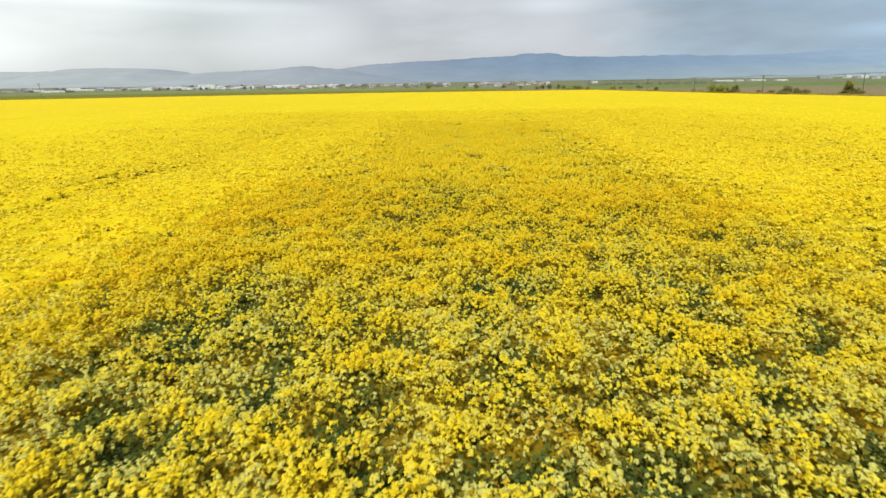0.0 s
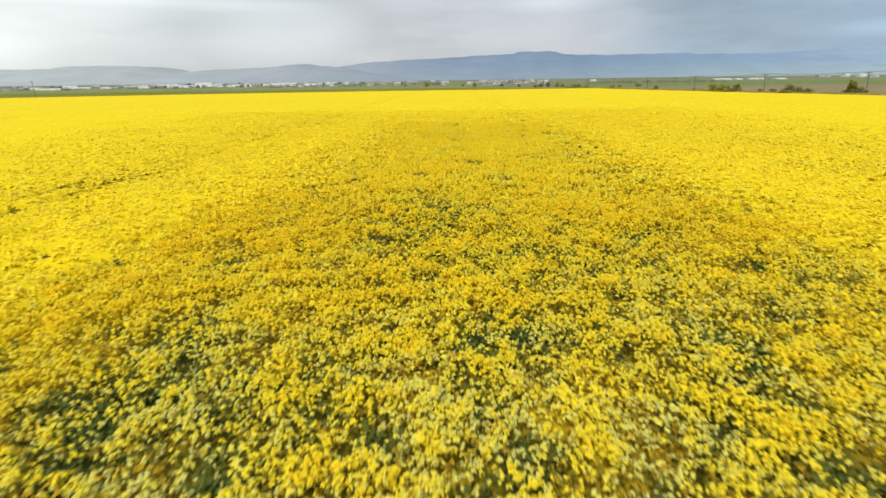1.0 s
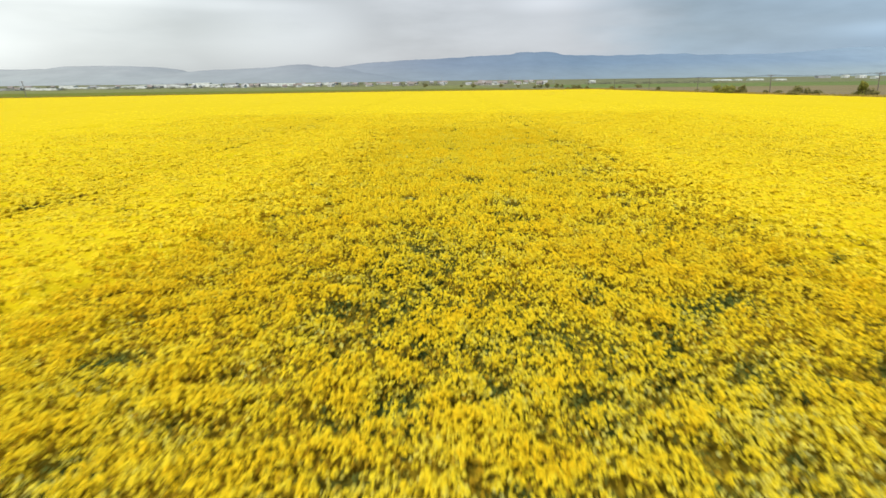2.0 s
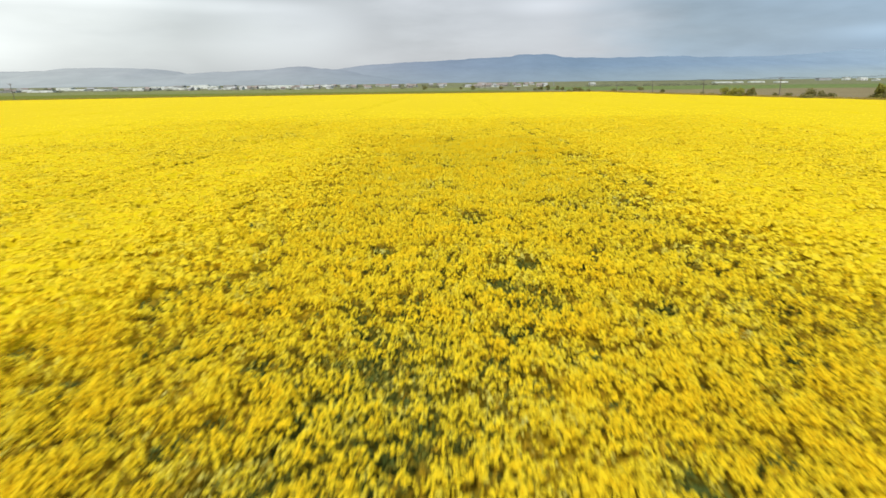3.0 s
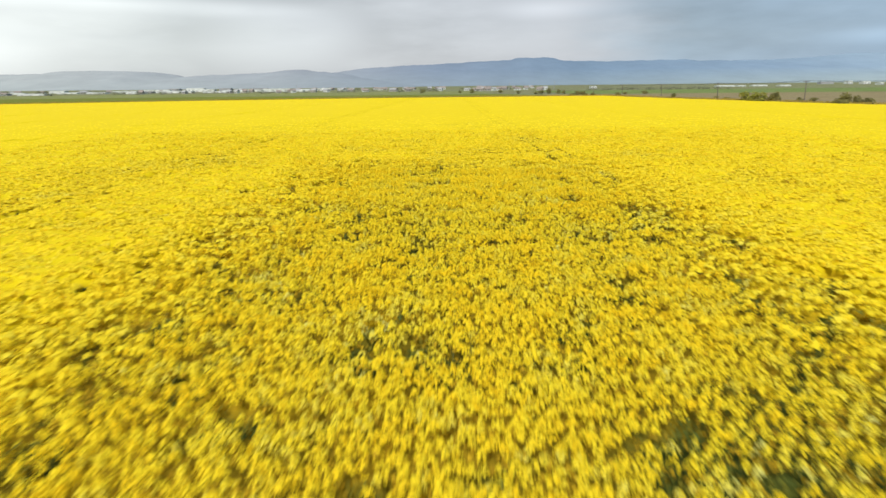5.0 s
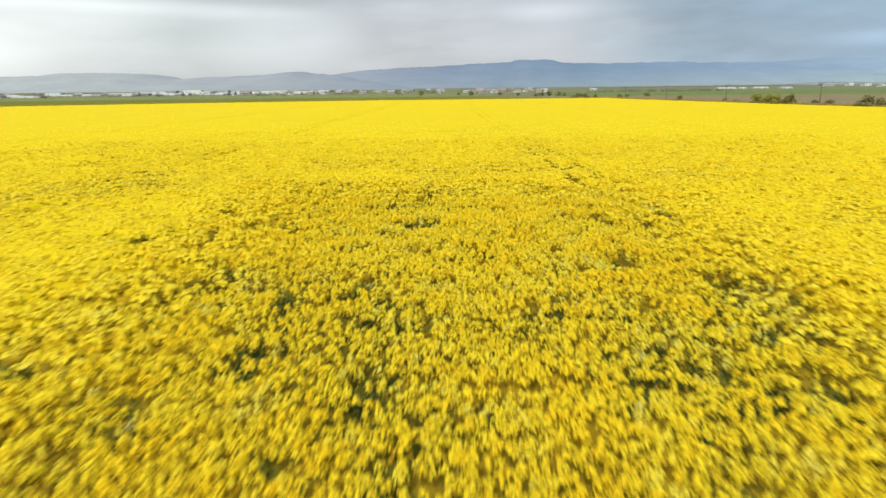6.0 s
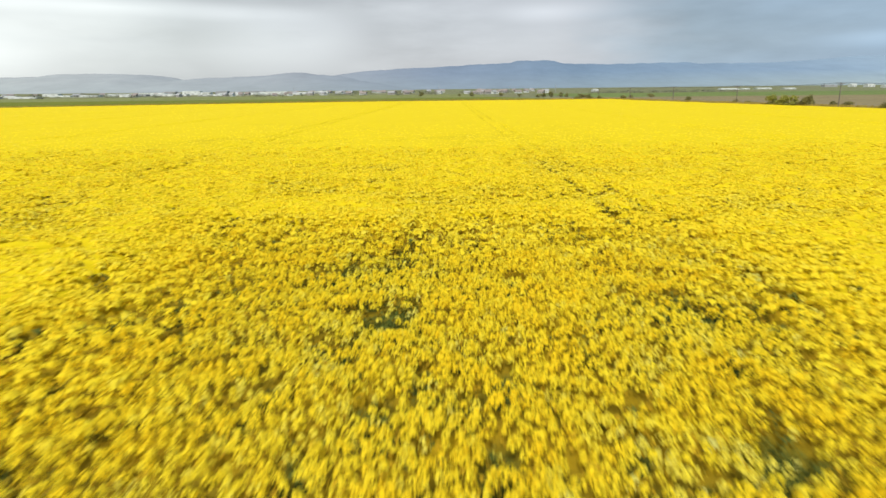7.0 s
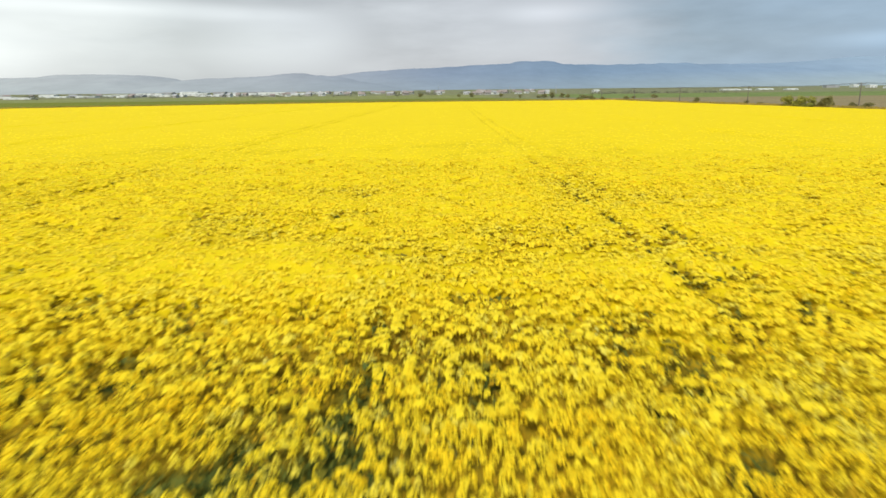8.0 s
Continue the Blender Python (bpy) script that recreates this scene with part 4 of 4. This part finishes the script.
# ---------------------------------------------------------------- the town
def gable(bm, w, d, z0, h):
    v = [bm.verts.new(p) for p in ((-w / 2, -d / 2, z0), (w / 2, -d / 2, z0), (w / 2, d / 2, z0), (-w / 2, d / 2, z0), (-w / 2, 0, z0 + h), (w / 2, 0, z0 + h))]
    for f in ((0, 1, 5, 4), (2, 3, 4, 5), (0, 4, 3), (1, 2, 5), (3, 2, 1, 0)):
        bm.faces.new([v[k] for k in f])


def house(x, y, w, d, h, roof, walls, turn, label):
    base = new("house")
    base.location = (x, y, float(land(x, y)))
    base.rotation_euler = (0, 0, radians(turn))
    tagged(base, label, "house", "houses of the town")
    bm = bmesh.new()
    add_box(bm, (w, d, h + 0.5), (0, 0, h / 2 - 0.25))
    wall = part("wall", bm, walls, base)
    bm = bmesh.new()
    gable(bm, w + 0.9, d + 0.9, h, d * 0.42)
    r = part("roof", bm, roof, base, "pitched tiled roof")
    bm = bmesh.new()
    add_box(bm, (0.7, 0.7, 1.6), (w * 0.22, 0.6, h + d * 0.36))
    part("chimney", bm, M_PLASTER, r)
    for k in (-0.3, 0.05, 0.33):
        bm = bmesh.new()
        add_box(bm, (1.2, 0.12, 1.4), (k * w, -d / 2 - 0.03, h * 0.5))
        part("window", bm, M_WIRE, wall)
    return base


def hall(x, y, w, d, h, walls, roof, label):
    h *= 0.48
    base = new("industrial_hall")
    base.location = (x, y, float(land(x, y)))
    tagged(base, label, "hall", "halls at the edge of the town")
    bm = bmesh.new()
    add_box(bm, (w, d, h + 0.5), (0, 0, h / 2 - 0.25))
    wall = part("wall", bm, walls, base)
    bm = bmesh.new()
    gable(bm, w + 0.6, d + 0.6, h, d * 0.05)
    part("roof", bm, roof, base, "shallow pale metal roof")
    n = max(2, int(w / 14))
    for k in range(n):
        bm = bmesh.new()
        add_box(bm, (3.6, 0.15, min(3.6, h * 0.6)), (-w / 2 + (k + 0.5) * w / n, -d / 2 - 0.04, min(3.6, h * 0.6) / 2))
        part("door", bm, M_GREY, wall)
    return base


def az(p):
    return -0.7497 + 0.000946 * p


for p, wide, far, h, kind in [(22, 50, 1080, 5.0, 0), (92, 46, 1060, 4.5, 1), (130, 26, 1350, 9.0, 1), (200, 32, 1180, 5.5, 1), (255, 28, 1250, 8.0, 1), (285, 22, 1220, 5.0, 0),
                              (315, 24, 1240, 7.0, 1), (345, 40, 1200, 6.0, 1), (385, 34, 1330, 9.5, 1), (440, 46, 1220, 6.0, 1), (480, 26, 1450, 12.0, 0), (510, 46, 1330, 9.5, 1),
                              (420, 20, 1460, 13.0, 0), (368, 30, 1500, 14.0, 1), (562, 20, 1280, 7.0, 1), (150, 34, 1230, 4.0, 1), (175, 16, 1330, 6.0, 0), (228, 24, 1300, 6.0, 1), (300, 46, 1400, 8.5, 1), (268, 30, 1160, 3.6, 1), (405, 40, 1180, 4.0, 1), (465, 40, 1300, 6.5, 1), (500, 30, 1200, 4.0, 1), (540, 34, 1240, 4.5, 1), (590, 26, 1380, 8.0, 1), (625, 18, 1300, 5.5, 0), (330, 20, 1520, 12.5, 0), (60, 30, 1200, 5.0, 1), (1290, 30, 1300, 4.6, 1), (1318, 12, 1320, 4.0, 1), (1350, 24, 1350, 4.4, 1),
                              (1393, 18, 1280, 4.2, 1), (1060, 9, 1200, 9.0, 1), (1470, 22, 1700, 12.0, 0), (1510, 8, 1700, 16.0, 1), (1538, 12, 1600, 14.0, 1), (1562, 6, 1400, 9.0, 1)]:
    wide_m = wide * 0.000946 * far
    hall(az(p) * far, far, wide_m, 18.0, h, M_WHITE if kind else M_GREY, M_WHITE if kind else M_GREY,
         "long low white hall at the edge of the town" if kind else "long grey hall at the edge of the town")

rh = random.Random(9)
for k in range(84):
    far = rh.uniform(1050, 1480)
    p = rh.choice([rh.uniform(530, 900), rh.uniform(530, 900), rh.uniform(10, 530), rh.uniform(860, 1000)])
    pale = rh.random() < 0.5
    house(az(p) * far, far, rh.uniform(7, 12), rh.uniform(6, 8), rh.uniform(2.4, 3.6), M_TILE if rh.random() < 0.7 else M_GREY, M_PLASTER if pale else M_WHITE, rh.uniform(-40, 40),
          "small pale plastered house with a pitched roof" if pale else "small whitewashed house with a pitched roof")


def mast(x, y, h, label):
    """A slender lattice mast."""
    base = new("lattice_mast")
    base.location = (x, y, float(land(x, y)))
    tagged(base, label, "mast", "masts in the town")
    for sx, sy in ((-1, -1), (1, -1), (1, 1), (-1, 1)):
        bm = bmesh.new()
        add_tube(bm, (sx * 0.9, sy * 0.9, -0.2), (sx * 0.25, sy * 0.25, h), 0.12, 0.08, 5)
        part("leg", bm, M_GREY, base)
    bm = bmesh.new()
    for k in range(9):
        a, b = k / 9, (k + 1) / 9
        ra, rb = 0.9 - 0.65 * a, 0.9 - 0.65 * b
        add_tube(bm, (-ra, -ra, h * a), (rb, -rb, h * b), 0.05, 0.05, 4)
        add_tube(bm, (ra, ra, h * a), (-rb, rb, h * b), 0.05, 0.05, 4)
    part("bracing", bm, M_GREY, base)


mast(az(914) * 1150, 1150, 14, "slender grey lattice mast behind the trees")
mast(az(992) * 1150, 1150, 15, "slender grey lattice mast behind the trees")
mast(az(793) * 1250, 1250, 17, "slender pale lattice mast in the town")
mast(az(545) * 1250, 1250, 15, "slender pale lattice mast in the town")


# ---------------------------------------------------------------- single rape plants under the flight line
def build_plants():
    rng = random.Random(21)
    nr = np.random.default_rng(21)
    stems, heads, leaves = [], [], []
    for k in range(3):
        bm = bmesh.new()
        bend = (rng.uniform(-0.05, 0.05), rng.uniform(-0.05, 0.05))
        add_tube(bm, (0, 0, 0), (bend[0], bend[1], 0.6), 0.010, 0.008, 5)
        add_tube(bm, (bend[0], bend[1], 0.6), (0, 0, 1.16), 0.008, 0.004, 5)
        for a in range(4):
            t = a * 1.57 + 0.5
            add_tube(bm, (bend[0], bend[1], 0.62 + 0.06 * a), (0.11 * math.cos(t), 0.11 * math.sin(t), 1.05), 0.005, 0.003, 4)
        me = bpy.data.meshes.new("stem")
        bm.to_mesh(me)
        bm.free()
        me.materials.append(M_STEM)
        stems.append(me)
        v = tris_around(np.zeros(1), np.zeros(1), np.array([0.10]), 26, 0.05, 0.11, 0.024, nr)
        me = mesh_from("raceme", v, np.arange(len(v)).reshape(-1, 3), M_FLOWER)
        me.attributes.new("ripeness", "FLOAT", "FACE").data.foreach_set("value", np.full(26, 0.35 + 0.15 * k, np.float32))
        heads.append(me)
        bm = bmesh.new()
        rows = []
        for j, (s, w, z) in enumerate(((0.0, 0.006, 0.0), (0.07, 0.035, 0.03), (0.15, 0.045, 0.04), (0.22, 0.028, 0.02), (0.27, 0.004, -0.01))):
            rows.append([bm.verts.new((s, -w, z + 0.012)), bm.verts.new((s, 0, z)), bm.verts.new((s, w, z + 0.012))])
        for r0, r1 in zip(rows, rows[1:]):
            for j in (0, 1):
                bm.faces.new((r0[j], r0[j + 1], r1[j + 1], r1[j]))
        me = bpy.data.meshes.new("leaf")
        bm.to_mesh(me)
        bm.free()
        me.materials.append(M_LEAF)
        me.attributes.new("ripeness", "FLOAT", "FACE").data.foreach_set("value", np.full(len(me.polygons), 0.25, np.float32))
        leaves.append(me)
    for k in range(280):
        y = 7.5 + k * 0.262
        x = 0.054 * min(y, 70) + rng.uniform(-1.8, 1.8)
        if float(thin(np.array([x]), np.array([y]))[0]) > 0.5:
            continue
        h = float(crop_height(np.array([x]), np.array([y]))[0]) + 0.02
        base = new("rapeseed_plant")
        base.location = (x, y, 0)
        base.rotation_euler = (0, 0, rng.uniform(0, 6.28))
        base.scale = (1, 1, h / 1.2)
        tagged(base, "flowering rapeseed plant with yellow heads on a branched green stem", "plant", "rapeseed plants")
        under("stem", stems[k % 3], base)
        for a in range(5):
            t = a * 1.57 + 0.5
            p = (0, 0, 1.13) if a == 4 else (0.11 * math.cos(t), 0.11 * math.sin(t), 1.02)
            under("raceme", heads[(a + k) % 3], base, pose(*p, rng.uniform(-12, 12), rng.uniform(-12, 12), rng.uniform(0, 360)))
        for a in range(3):
            under("leaf", leaves[a], base, pose(0, 0, 0.45 + 0.14 * a, 0, rng.uniform(-30, 5), a * 127 + rng.uniform(-30, 30)))


build_plants()
